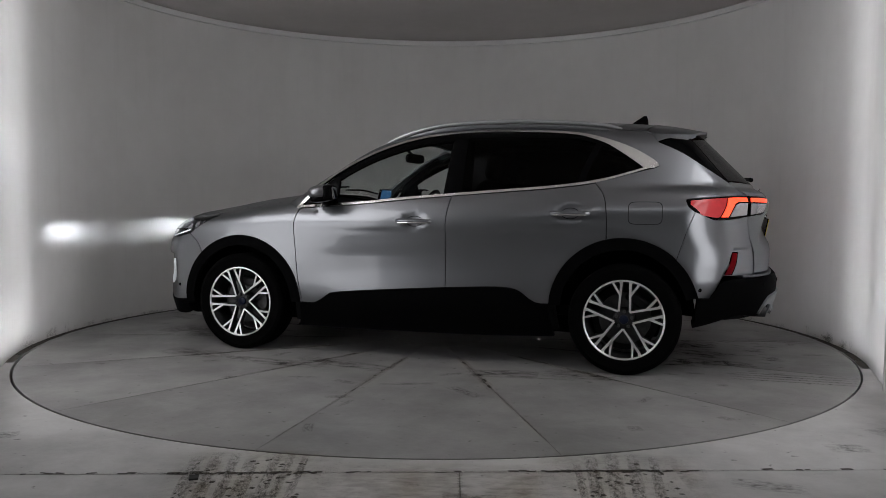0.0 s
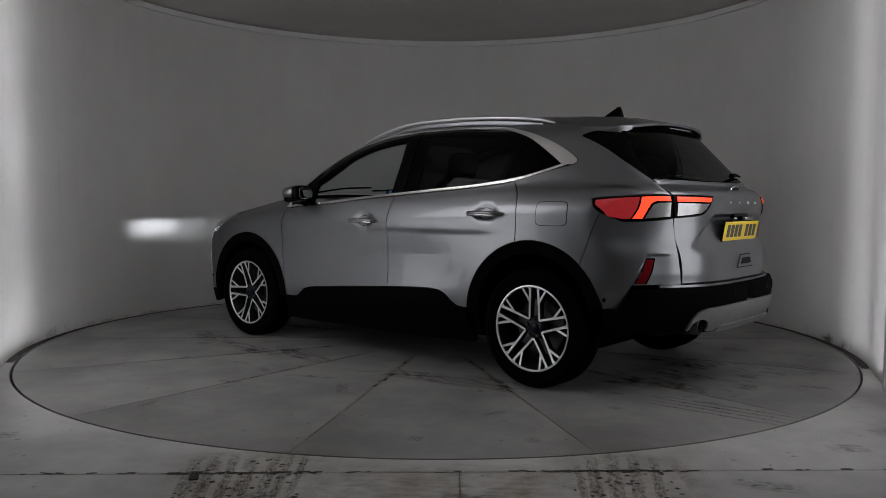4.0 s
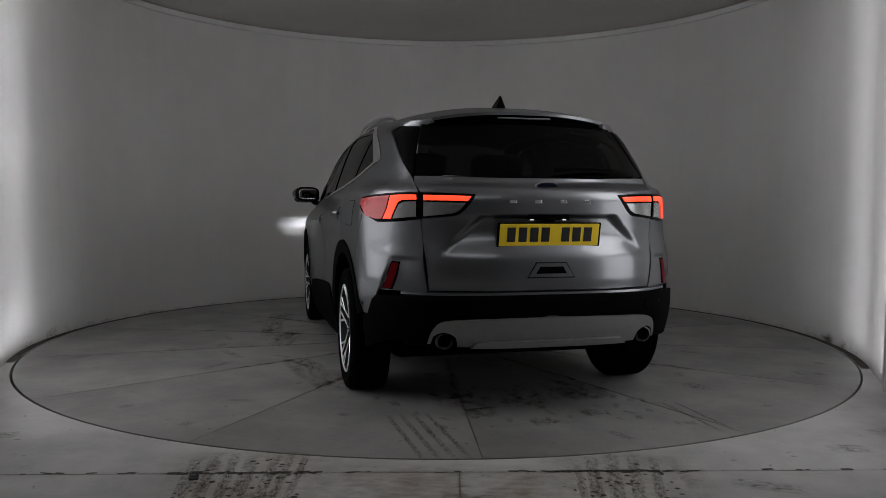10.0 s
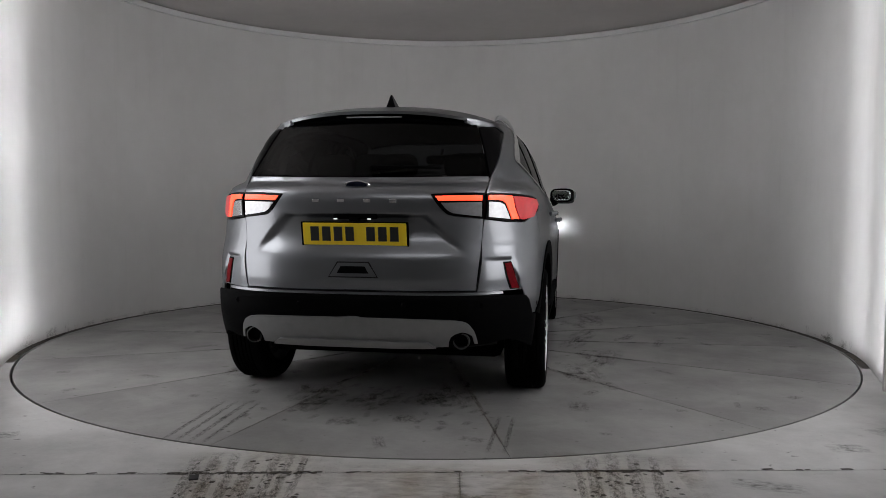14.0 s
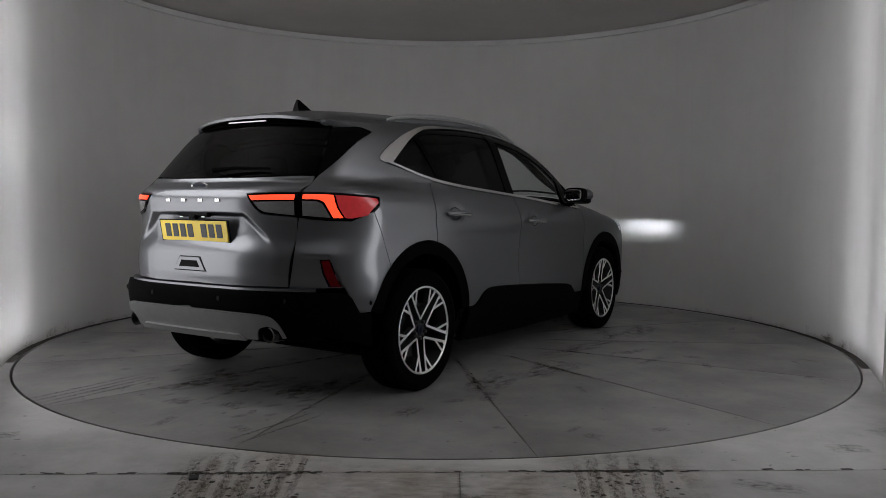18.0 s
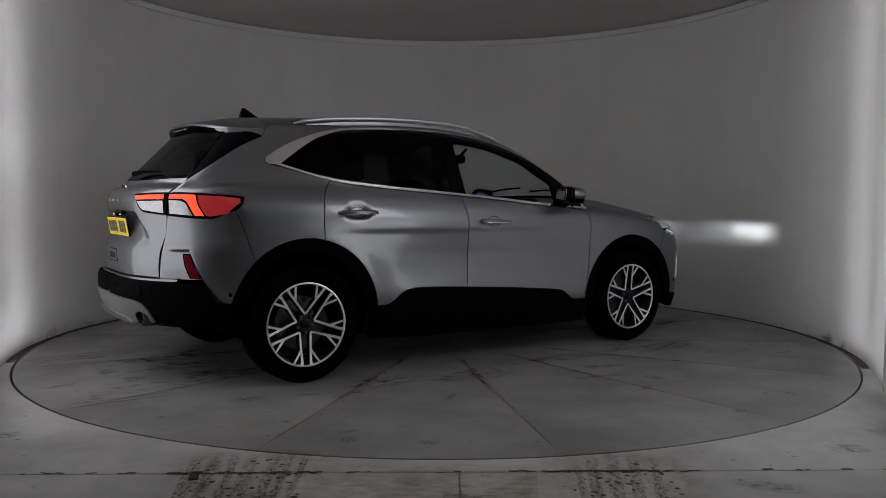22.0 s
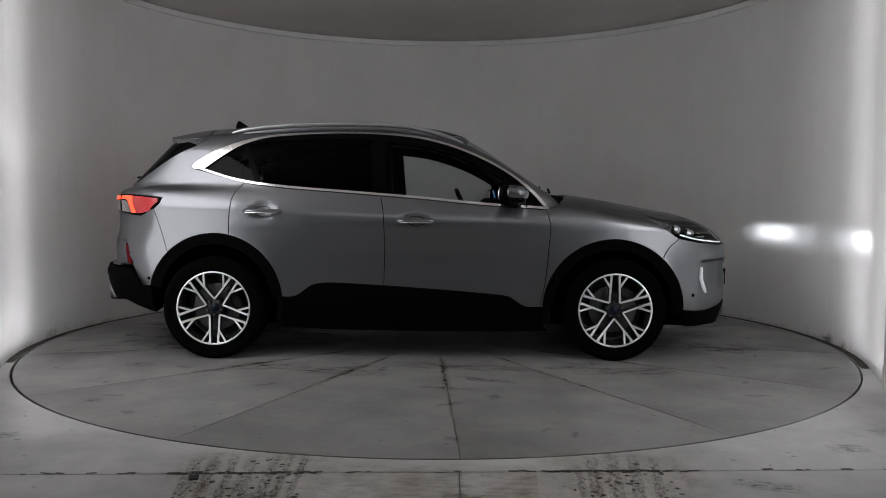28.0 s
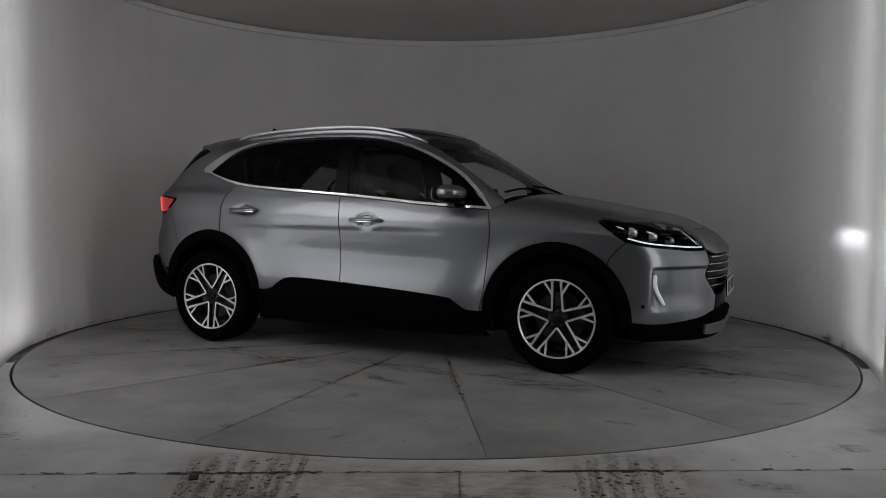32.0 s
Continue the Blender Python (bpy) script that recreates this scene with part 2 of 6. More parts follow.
def phi_cabin(x, y, z):
    w = np.abs(y)
    narrow = 0.06 * (np.clip(-x - 0.9, 0, 2) / 0.636) ** 1.9
    side = (w - (0.872 - 0.30 * (z - 1.05) - 0.22 * np.clip(z - 1.15, 0, 1) ** 2 - narrow - 0.05 * np.clip(x - 0.3, 0, 1))) * 0.95
    roof = z - (roof_line(x) - 0.085 * (w / 0.6) ** 2.6)
    screen = (x - (0.765 - 1.50 * (z - 1.285) - 0.10 * (w / 0.75) ** 2.2 + 0.10 * (z - 1.285) ** 2)) * 0.56
    tail = ((-2.10 + 0.99 * (np.maximum(z, 1.19) - 1.217) + 0.15 * (w / 0.62) ** 2.5) - x) * 0.7
    floor = 0.9 - z
    return smax(smax(side, roof, 0.07), smax(smax(screen, tail, 0.02), floor, 0.02), 0.05)


def phi(x, y, z):
    return smin(phi_lower(x, y, z), phi_cabin(x, y, z), 0.035)


def phi_bumper(x, y, z):
    """The rear bumper stands out behind the body."""
    w = np.abs(y)
    base = bumper_line(z)
    tail = ((base + 0.70 * w ** 3.9) - x) * 0.85
    side = w - (plan_width(x) - 0.004 - 0.03 * step(-x, 1.85, 2.1) + end_section(z))
    return smax(tail, side, 0.05)


def hit(points, direction, field=phi, reach=0.6):
    """From points, the first place on the solid's skin met against the direction."""
    p, d = np.atleast_2d(np.array(points, float)), np.array(direction, float)
    n = 36
    s = np.full(len(p), reach)
    done = np.zeros(len(p), bool)
    best, best_s = np.full(len(p), 9.0), s.copy()
    lo, hi = s.copy(), s.copy()
    for i in range(n + 1):
        cur = reach - 2 * reach * i / n
        q = p + d * cur
        v = field(q[:, 0], q[:, 1], q[:, 2])
        new_hit = (~done) & (v <= 0)
        lo[new_hit], hi[new_hit] = cur, min(reach, cur + 2 * reach / n)
        done |= new_hit
        closer = np.abs(v) < best
        best = np.where(closer, np.abs(v), best)
        best_s = np.where(closer, cur, best_s)
    for i in range(13):
        mid = (lo + hi) / 2
        q = p + d * mid[:, None]
        inside = field(q[:, 0], q[:, 1], q[:, 2]) <= 0
        lo, hi = np.where(inside, mid, lo), np.where(inside, hi, mid)
    s = np.where(done, lo, best_s)
    return p + d * s[:, None]


def gradient(q, field=phi, h=0.004):
    g = np.stack([field(q[:, 0] + h * a, q[:, 1] + h * b, q[:, 2] + h * c) - field(q[:, 0] - h * a, q[:, 1] - h * b, q[:, 2] - h * c)
                  for a, b, c in ((1, 0, 0), (0, 1, 0), (0, 0, 1))], 1)
    return g / np.maximum(np.linalg.norm(g, axis=1), 1e-9)[:, None]


def on_side(x, z, field=phi):
    return hit([(x, 0.6, z)], (0, 1, 0), field)[0]


def on_tail(y, z, field=phi):
    return hit([(-2.0, y, z)], (-1, 0, 0), field)[0]


def on_nose(y, z, field=phi):
    return hit([(2.0, y, z)], (1, 0, 0), field)[0]


def on_top(x, y, field=phi):
    return hit([(x, y, 1.2)], (0, 0, 1), field)[0]


def side_line(pairs, field=phi):
    return hit([(x, 0.6, z) for x, z in pairs], (0, 1, 0), field)


def spline(points, spacing=0.025):
    """A smooth line through a few points in space, evenly divided."""
    p = np.array(points, float)
    if len(p) == 2:
        n = max(1, int(np.linalg.norm(p[1] - p[0]) / spacing))
        return [p[0] + (p[1] - p[0]) * i / n for i in range(n + 1)]
    ext = np.vstack([2 * p[0] - p[1], p, 2 * p[-1] - p[-2]])
    out = []
    for i in range(1, len(ext) - 2):
        a, b, c, d = ext[i - 1:i + 3]
        n = max(1, int(np.linalg.norm(c - b) / spacing))
        for j in range(n):
            u = j / n
            out.append(0.5 * (2 * b + (c - a) * u + (2 * a - 5 * b + 4 * c - d) * u * u + (3 * b - a - 3 * c + d) * u ** 3))
    out.append(p[-1])
    return out


def arc(cx, cz, r, a0, a1, n=24):
    return [(cx + r * math.cos(radians(a0 + (a1 - a0) * i / n)), cz + r * math.sin(radians(a0 + (a1 - a0) * i / n))) for i in range(n + 1)]


def closed(*lines):
    """Joins lines end to end into one outline, with corners where they meet."""
    out = []
    for line in lines:
        for q in line:
            if not out or np.linalg.norm(np.array(q) - out[-1]) > 0.002:
                out.append(np.array(q, float))
    if np.linalg.norm(out[0] - out[-1]) < 0.002:
        out.pop()
    return out


def panel_mesh(outline, direction, field=phi, off=0.0, thick=0.014, grid=0.04, shrink=0.003, both=False, reach=0.45):
    """A sheet cut to an outline and laid on the solid's skin, with folded edges."""
    d = Vector(direction).normalized()
    e1 = (Vector((1, 0, 0)) if abs(d.x) < 0.75 else Vector((0, 1, 0)))
    e1 = (e1 - d * e1.dot(d)).normalized()
    e2 = d.cross(e1)
    E = np.array([e1, e2, d])
    q = np.array(outline) @ E.T
    poly, depth = q[:, :2], q[:, 2]
    area = 0.5 * np.sum(poly[:, 0] * np.roll(poly[:, 1], -1) - np.roll(poly[:, 0], -1) * poly[:, 1])
    if area < 0:
        poly, depth = poly[::-1], depth[::-1]
    if shrink:
        t = np.roll(poly, -1, 0) - np.roll(poly, 1, 0)
        t /= np.maximum(np.linalg.norm(t, axis=1), 1e-9)[:, None]
        poly = poly + np.stack([-t[:, 1], t[:, 0]], 1) * shrink
    n = len(poly)
    lo, hi = poly.min(0), poly.max(0)
    gx, gy = np.meshgrid(np.arange(lo[0], hi[0], grid), np.arange(lo[1], hi[1], grid))
    gx = gx + (np.arange(gx.shape[0]) % 2)[:, None] * grid / 2
    inner = np.stack([gx.ravel(), gy.ravel()], 1)
    # keep the points inside and clear of the edge
    a, b = poly, np.roll(poly, -1, 0)
    cross = ((a[None, :, 1] > inner[:, None, 1]) != (b[None, :, 1] > inner[:, None, 1]))
    with np.errstate(divide="ignore", invalid="ignore"):
        xi = (b[None, :, 0] - a[None, :, 0]) * (inner[:, None, 1] - a[None, :, 1]) / (b[None, :, 1] - a[None, :, 1]) + a[None, :, 0]
    ins = (np.sum(cross & (inner[:, None, 0] < xi), 1) % 2) == 1
    ab = b - a
    L = np.maximum((ab ** 2).sum(1), 1e-12)
    u = np.clip(((inner[:, None, :] - a[None]) * ab[None]).sum(2) / L[None], 0, 1)
    dist = np.sqrt((((a[None] + u[..., None] * ab[None]) - inner[:, None, :]) ** 2).sum(2)).min(1)
    inner = inner[ins & (dist > grid * 0.45)]
    from2d = [Vector(v) for v in np.vstack([poly, inner])]
    from mathutils.geometry import delaunay_2d_cdt
    vo, eo, fo, ov, oe, of = delaunay_2d_cdt(from2d, [(i, (i + 1) % n) for i in range(n)], [], 1, 1e-6)
    flat = np.array([v[:] for v in vo])
    order = np.full(n, -1)
    for i, src in enumerate(ov):
        for s in src:
            if s < n:
                order[s] = i
    faces = []
    for f in fo:
        A, B, C = (flat[i] for i in f)
        faces.append(f if (B[0] - A[0]) * (C[1] - A[1]) - (B[1] - A[1]) * (C[0] - A[0]) > 0 else f[::-1])
    base = flat[:, :1] * E[0] + flat[:, 1:2] * E[1] + E[2] * float(np.mean(depth))
    spread = float(depth.max() - depth.min()) + reach
    pts = hit(base, E[2], field, spread)
    nrm = gradient(pts, field)
    pts = pts + nrm * off
    verts, normals, m = list(pts), list(nrm), len(pts)
    rim = [i for i in order if i >= 0]
    for i in rim:
        verts += [pts[i], pts[i] - nrm[i] * thick]
    for k in range(len(rim)):
        i, j = rim[k], rim[(k + 1) % len(rim)]
        along = pts[j] - pts[i]
        o = np.cross(along, nrm[i])
        o = o / max(np.linalg.norm(o), 1e-9)
        normals += [o, o]
    for k in range(len(rim)):
        i, j = m + 2 * k, m + 2 * ((k + 1) % len(rim))
        faces.append((j, i, i + 1, j + 1))
    if both:
        c = len(verts)
        verts += list(pts - nrm * thick)
        normals += list(-nrm)
        faces += [tuple(c + i for i in f[::-1]) for f in faces[:len(fo)]]
    return np.array(verts), faces, np.array(normals)


FLIP = np.array([1, -1, 1])


def panel(name, outline, direction, mat, parent, label="", side="both", **kw):
    """One sheet, or a pair mirrored about the car's middle. Returns left and right."""
    v, f, n = panel_mesh(outline, direction, **kw)
    out = []
    if side in ("both", "left", "mid"):
        out.append(mesh_object(name, v, f, mat, parent if not isinstance(parent, tuple) else parent[0], label, True, n))
    if side in ("both", "right"):
        out.append(mesh_object(name, v * FLIP, [t[::-1] for t in f], mat, parent if not isinstance(parent, tuple) else parent[1], label, True, n * FLIP))
    return out if len(out) > 1 else out[0]


def mirrored(outline):
    """Completes a half outline (y >= 0, from one end on the middle to the other) by its mirror."""
    half = [np.array(q) for q in outline]
    return closed(half, [q * FLIP for q in half[::-1]])


# ---- the booth: floor, curved wall, ceiling ----
def concrete(name, light, dark, scale, stains=0.5, rough=0.55, cracks=True):
    """Worn, stained concrete with speckles, blotches and hairline cracks."""
    m = bpy.data.materials.new(name)
    m.use_nodes = True
    nt = m.node_tree
    b = nt.nodes["Principled BSDF"]
    tc = nt.nodes.new("ShaderNodeTexCoord")

    def noise_node(s, detail, rough_=0.55, dist=0.0):
        n = nt.nodes.new("ShaderNodeTexNoise")
        n.inputs["Scale"].default_value, n.inputs["Detail"].default_value = s, detail
        n.inputs["Roughness"].default_value, n.inputs["Distortion"].default_value = rough_, dist
        nt.links.new(tc.outputs["Object"], n.inputs["Vector"])
        return n.outputs["Fac"]

    def ramp(src, a, b_, lo=0.0, hi=1.0):
        r = nt.nodes.new("ShaderNodeMapRange")
        for k, v in zip(("From Min", "From Max", "To Min", "To Max"), (a, b_, lo, hi)):
            r.inputs[k].default_value = v
        nt.links.new(src, r.inputs["Value"])
        return r.outputs[0]

    def mixed(fac, a, b_):
        x = nt.nodes.new("ShaderNodeMix")
        x.data_type = "RGBA"
        nt.links.new(fac, x.inputs["Factor"])
        for sock, v in (("A", a), ("B", b_)):
            if isinstance(v, tuple):
                x.inputs[sock].default_value = (*v, 1)
            else:
                nt.links.new(v, x.inputs[sock])
        return x.outputs["Result"]

    col = mixed(ramp(noise_node(scale, 8, 0.65), 0.36, 0.64), dark, light)
    blotch = ramp(noise_node(scale * 0.55, 5, 0.6, 0.8), 0.56, 0.72, 0, 0.45 * stains)
    col = mixed(blotch, col, tuple(c * 0.45 for c in dark))
    speck = ramp(noise_node(scale * 14, 3, 0.5), 0.68, 0.74, 0, 0.8 * stains)
    col = mixed(speck, col, (0.05, 0.047, 0.042))
    nt.links.new(col, b.inputs["Base Color"])
    nt.links.new(ramp(noise_node(scale * 1.4, 5), 0.3, 0.7, rough - 0.12, rough + 0.15), b.inputs["Roughness"])
    bp = nt.nodes.new("ShaderNodeBump")
    bp.inputs["Strength"].default_value, bp.inputs["Distance"].default_value = 0.12, 0.01
    nt.links.new(noise_node(scale * 25, 6, 0.6), bp.inputs["Height"])
    nt.links.new(bp.outputs["Normal"], b.inputs["Normal"])
    return m


CONCRETE = concrete("worn_concrete", (0.52, 0.516, 0.508), (0.33, 0.327, 0.322), 1.3, 0.8, 0.48)
TABLE_TOP = concrete("turntable_concrete", (0.305, 0.300, 0.293), (0.175, 0.172, 0.168), 1.1, 1.0, 0.42)
JOINT = material("black_joint", (0.012, 0.012, 0.012), 0.9)
WALL_PAINT = material("matt_white_wall", (0.62, 0.61, 0.60), 0.75, var=0.07, scale=0.9, bump=0.05, bump_scale=25)


def add_drips(mat, depth):
    """Faint vertical runs and washed patches over a wall's paint."""
    nt = mat.node_tree
    b, tc = nt.nodes["Principled BSDF"], nt.nodes["Texture Coordinate"]
    source = b.inputs["Base Color"].links[0].from_socket
    for stretch, low, high, share in (((6.0, 6.0, 0.5), 0.55, 0.75, depth), ((22.0, 22.0, 1.2), 0.60, 0.72, depth * 0.8), ((1.3, 1.3, 0.9), 0.42, 0.62, depth)):
        mp, n, r, mix = (nt.nodes.new("ShaderNode" + k) for k in ("Mapping", "TexNoise", "MapRange", "Mix"))
        mp.inputs["Scale"].default_value = stretch
        n.inputs["Scale"].default_value, n.inputs["Detail"].default_value = 1.0, 4
        for k, v in zip(("From Min", "From Max", "To Min", "To Max"), (low, high, 0.0, share)):
            r.inputs[k].default_value = v
        mix.data_type = "RGBA"
        mix.inputs["B"].default_value = (0.30, 0.285, 0.265, 1)
        nt.links.new(tc.outputs["Object"], mp.inputs["Vector"])
        nt.links.new(mp.outputs["Vector"], n.inputs["Vector"])
        nt.links.new(n.outputs["Fac"], r.inputs["Value"])
        nt.links.new(r.outputs[0], mix.inputs["Factor"])
        nt.links.new(source, mix.inputs["A"])
        source = mix.outputs["Result"]
    nt.links.new(source, b.inputs["Base Color"])


add_drips(WALL_PAINT, 0.06)
CEIL_PAINT = material("grey_ceiling_board", (0.54, 0.51, 0.495), 0.8, var=0.08, scale=1.2)
DARK_WALL = material("grey_wall", (0.45, 0.45, 0.45), 0.8, var=0.1, scale=1.5)
LIP_PAINT = material("white_lip_paint", (0.64, 0.635, 0.63), 0.55, var=0.08, scale=6)

RADIUS, WALL_R, HEIGHT = 2.955, 3.022, 2.85
FLARE = 20.0     # below this angle the wall runs on straight, degrees


def wall_path(r):
    """Plan of the wall at an offset radius: an arc about the turntable that runs out straight at both ends."""
    n, pts = 128, []
    c, k = math.cos(radians(FLARE)), math.sin(radians(FLARE))
    run = 1.62
    pts.append((r * c - run * k, -r * k - run * c))
    for i in range(n + 1):
        a = radians(-FLARE + (180 + 2 * FLARE) * i / n)
        pts.append((r * math.cos(a), r * math.sin(a)))
    pts.append((-r * c + run * k, -r * k - run * c))
    return pts


def swept(profile):
    """A band along the wall's plan; profile of (radius, height)."""
    bm = bmesh.new()
    lines = [[bm.verts.new((x, y, z)) for x, y in wall_path(r)] for r, z in profile]
    m = len(profile)
    for k in range(m):
        a, b = lines[k], lines[(k + 1) % m]
        for i in range(len(a) - 1):
            bm.faces.new((a[i], a[i + 1], b[i + 1], b[i]))
    bm.faces.new([l[0] for l in lines])
    bm.faces.new([l[-1] for l in lines][::-1])
    return bm


def curved_wall():
    """A thick shell about the turntable, open towards the camera."""
    ob = part("wall_curved", swept(((WALL_R, 0), (WALL_R, HEIGHT + 0.06), (WALL_R + 0.12, HEIGHT + 0.06), (WALL_R + 0.12, 0))), WALL_PAINT, None, smooth=True)
    tagged(ob, "matt off-white curved wall round the turntable", "wall", kind="structure")


def lip_and_ceiling():
    bm = swept(((WALL_R - 0.002, HEIGHT - 0.002), (WALL_R - 0.035, HEIGHT), (WALL_R - 0.04, HEIGHT + 0.045), (WALL_R - 0.002, HEIGHT + 0.05)))
    tagged(part("trim_ceiling_lip", bm, LIP_PAINT, None), "white painted lip where curved wall meets ceiling", "trim", kind="structure")
    bm = bmesh.new()
    bmesh.ops.create_cube(bm, size=1)
    bmesh.ops.scale(bm, vec=(9.0, 13.0, 0.12), verts=bm.verts)
    tagged(part("ceiling", bm, CEIL_PAINT, None, m=pose(0, -3.2, HEIGHT + 0.12)), "plain grey board ceiling over the booth", "ceiling", kind="structure")


def outer_walls():
    """Plain walls that close the room round the camera."""
    h = HEIGHT + 0.06
    ex, ey = wall_path(WALL_R)[0]
    ex += 0.06
    for name, sx, sy, x, y in (("wall_left", 0.12, abs(-8.6 - ey), -ex - 0.06, (ey - 8.6) / 2), ("wall_right", 0.12, abs(-8.6 - ey), ex + 0.06, (ey - 8.6) / 2),
                               ("wall_behind", 2 * ex + 0.3, 0.12, 0, -8.7)):
        tagged(part(name, box(sx, sy, h), DARK_WALL, None, m=pose(x, y, h / 2)), "plain grey painted wall", "wall", kind="structure")


def floor_slabs():
    """The fixed floor: concrete bays round the pit of the turntable, with open joints."""
    hole, top, deep = RADIUS + 0.007, 0.0, -0.16
    n = 128

    def bay(name, outline):
        bm = bmesh.new()
        a = [bm.verts.new((x, y, top)) for x, y in outline]
        b = [bm.verts.new((x, y, deep)) for x, y in outline]
        bm.faces.new(a)
        for i in range(len(a)):
            j = (i + 1) % len(a)
            bm.faces.new((a[j], a[i], b[i], b[j]))
        return bm

    base = tagged(part("floor", box(9.6, 13.6, 0.1), JOINT, None, m=pose(0, -3.2, -0.21)), "black sub-floor under worn concrete bays", "floor", kind="structure")
    g = 0.002
    yj, xj = -3.118, 0.142
    # ring halves in front of and beside the turntable
    for s in (-1, 1):
        pts = []
        for i in range(n + 1):
            a = radians(-90 + s * (180 * i / n))
            pts.append((hole * math.cos(a) - 0.002, hole * math.sin(a) - 0.002))
        far = [(0, 3.4), (s * 4.6, 3.4), (s * 4.6, yj + g + 0.042 * s * 4.6), (0, yj + g)]
        part("slab", bay("slab", pts + far), CONCRETE, base)
    for x0, x1 in ((-4.6, xj - g), (xj + g, 4.6)):
        part("slab", bay("slab", [(x0, yj - g + 0.042 * x0), (x1, yj - g + 0.042 * x1), (x1, -9.9), (x0, -9.9)]), CONCRETE, base)
    # a small square hole cover
    part("cover_plate", box(0.035, 0.05, 0.006, 0.001), JOINT, base, m=pose(-0.885, -3.205, 0.003, 0, 0, 14))
    return base


def turntable():
    """A round concrete deck in fourteen wedges in a tight pit. It turns with the car."""
    thing = tagged(new("turntable"), "round grey concrete turntable deck with radial seams", "turntable")
    n, deep = 14, -0.12
    span = 360 / n
    part("deck_core", lathe([(0.001, deep - 0.02), (RADIUS - 0.03, deep - 0.02), (RADIUS - 0.03, -0.012), (0.001, -0.012)], 96, "z"), JOINT, thing)
    wedge = None
    for k in range(n):
        bm = bmesh.new()
        a0, a1 = 0.0, span
        r0, r1 = 0.35, RADIUS - 0.006
        pts = []
        g = 0.0014
        for i in range(13):
            a = radians(a0 + (a1 - a0) * i / 12)
            pts.append([r1 * math.cos(a), r1 * math.sin(a)])
        for i in range(4):
            a = radians(a1 - (a1 - a0) * i / 3)
            pts.append([r0 * math.cos(a), r0 * math.sin(a)])
        c = np.array(pts)
        # draw the two straight edges in by half the seam
        for q in c:
            ang = math.atan2(q[1], q[0])
            rr = math.hypot(*q)
            ang = min(max(ang, g / rr), radians(span) - g / rr)
            q[0], q[1] = rr * math.cos(ang), rr * math.sin(ang)
        if wedge is None:
            up = [bm.verts.new((x, y, 0)) for x, y in c]
            dn = [bm.verts.new((x, y, deep)) for x, y in c]
            bm.faces.new(up)
            for i in range(len(up)):
                j = (i + 1) % len(up)
                bm.faces.new((up[j], up[i], dn[i], dn[j]))
            wedge = part("wedge_slab", bm, TABLE_TOP, thing)
            ob = wedge
        else:
            ob = new("wedge_slab", wedge.data)
            ob.parent = thing
        ob.matrix_basis = pose(0, 0, 0, 0, 0, 15.6 + span * k)
    part("hub_slab", lathe([(0.001, 0), (0.345, 0), (0.345, deep), (0.001, deep)], 48, "z"), TABLE_TOP, thing)
    return thing


def smear_material(name, colour, cover, along, across, sharp=5.0):
    """A film of dirt or painted shade on a sheet from -1 to 1: streaky, broken by noise and thinning to its edges."""
    m = bpy.data.materials.new(name)
    m.use_nodes = True
    nt = m.node_tree
    b, out = nt.nodes["Principled BSDF"], nt.nodes["Material Output"]
    b.inputs["Base Color"].default_value, b.inputs["Roughness"].default_value = (*colour, 1), 0.75
    tc, info, sep = (nt.nodes.new("ShaderNode" + k) for k in ("TexCoord", "ObjectInfo", "SeparateXYZ"))
    nt.links.new(tc.outputs["Object"], sep.inputs[0])

    def math_node(op, a, b_=None, c=None):
        n = nt.nodes.new("ShaderNodeMath")
        n.operation = op
        for i, v in enumerate((a, b_, c)):
            if v is None:
                continue
            if isinstance(v, (int, float)):
                n.inputs[i].default_value = v
            else:
                nt.links.new(v, n.inputs[i])
        return n.outputs[0]

    shift = math_node("MULTIPLY", info.outputs["Random"], 37.0)

    def noise_at(sx, sy, detail):
        comb = nt.nodes.new("ShaderNodeCombineXYZ")
        nt.links.new(math_node("MULTIPLY_ADD", sep.outputs[0], sx, shift), comb.inputs[0])
        nt.links.new(math_node("MULTIPLY", sep.outputs[1], sy), comb.inputs[1])
        n = nt.nodes.new("ShaderNodeTexNoise")
        n.inputs["Scale"].default_value, n.inputs["Detail"].default_value = 1.0, detail
        n.inputs["Roughness"].default_value = 0.65
        nt.links.new(comb.outputs[0], n.inputs["Vector"])
        return n.outputs["Fac"]

    body = math_node("ADD", math_node("MULTIPLY", noise_at(across, along, 4), 0.55), math_node("MULTIPLY", noise_at(across * 2.6, along * 7, 6), 0.45))
    fx = math_node("SUBTRACT", 1.0, math_node("MULTIPLY", sep.outputs[0], sep.outputs[0]))
    fy = math_node("SUBTRACT", 1.0, math_node("MULTIPLY", sep.outputs[1], sep.outputs[1]))
    fade = math_node("POWER", math_node("MULTIPLY", fx, fy), 0.6)
    alpha = math_node("MULTIPLY", math_node("SUBTRACT", body, 1.0 - cover), sharp)
    n = nt.nodes.new("ShaderNodeMath")
    n.operation, n.use_clamp = "MULTIPLY", True
    nt.links.new(alpha, n.inputs[0])
    nt.links.new(fade, n.inputs[1])
    cap = math_node("MULTIPLY", n.outputs[0], 0.85)
    tr, mix = nt.nodes.new("ShaderNodeBsdfTransparent"), nt.nodes.new("ShaderNodeMixShader")
    nt.links.new(cap, mix.inputs[0])
    nt.links.new(tr.outputs[0], mix.inputs[1])
    nt.links.new(b.outputs[0], mix.inputs[2])
    nt.links.new(mix.outputs[0], out.inputs["Surface"])
    return m


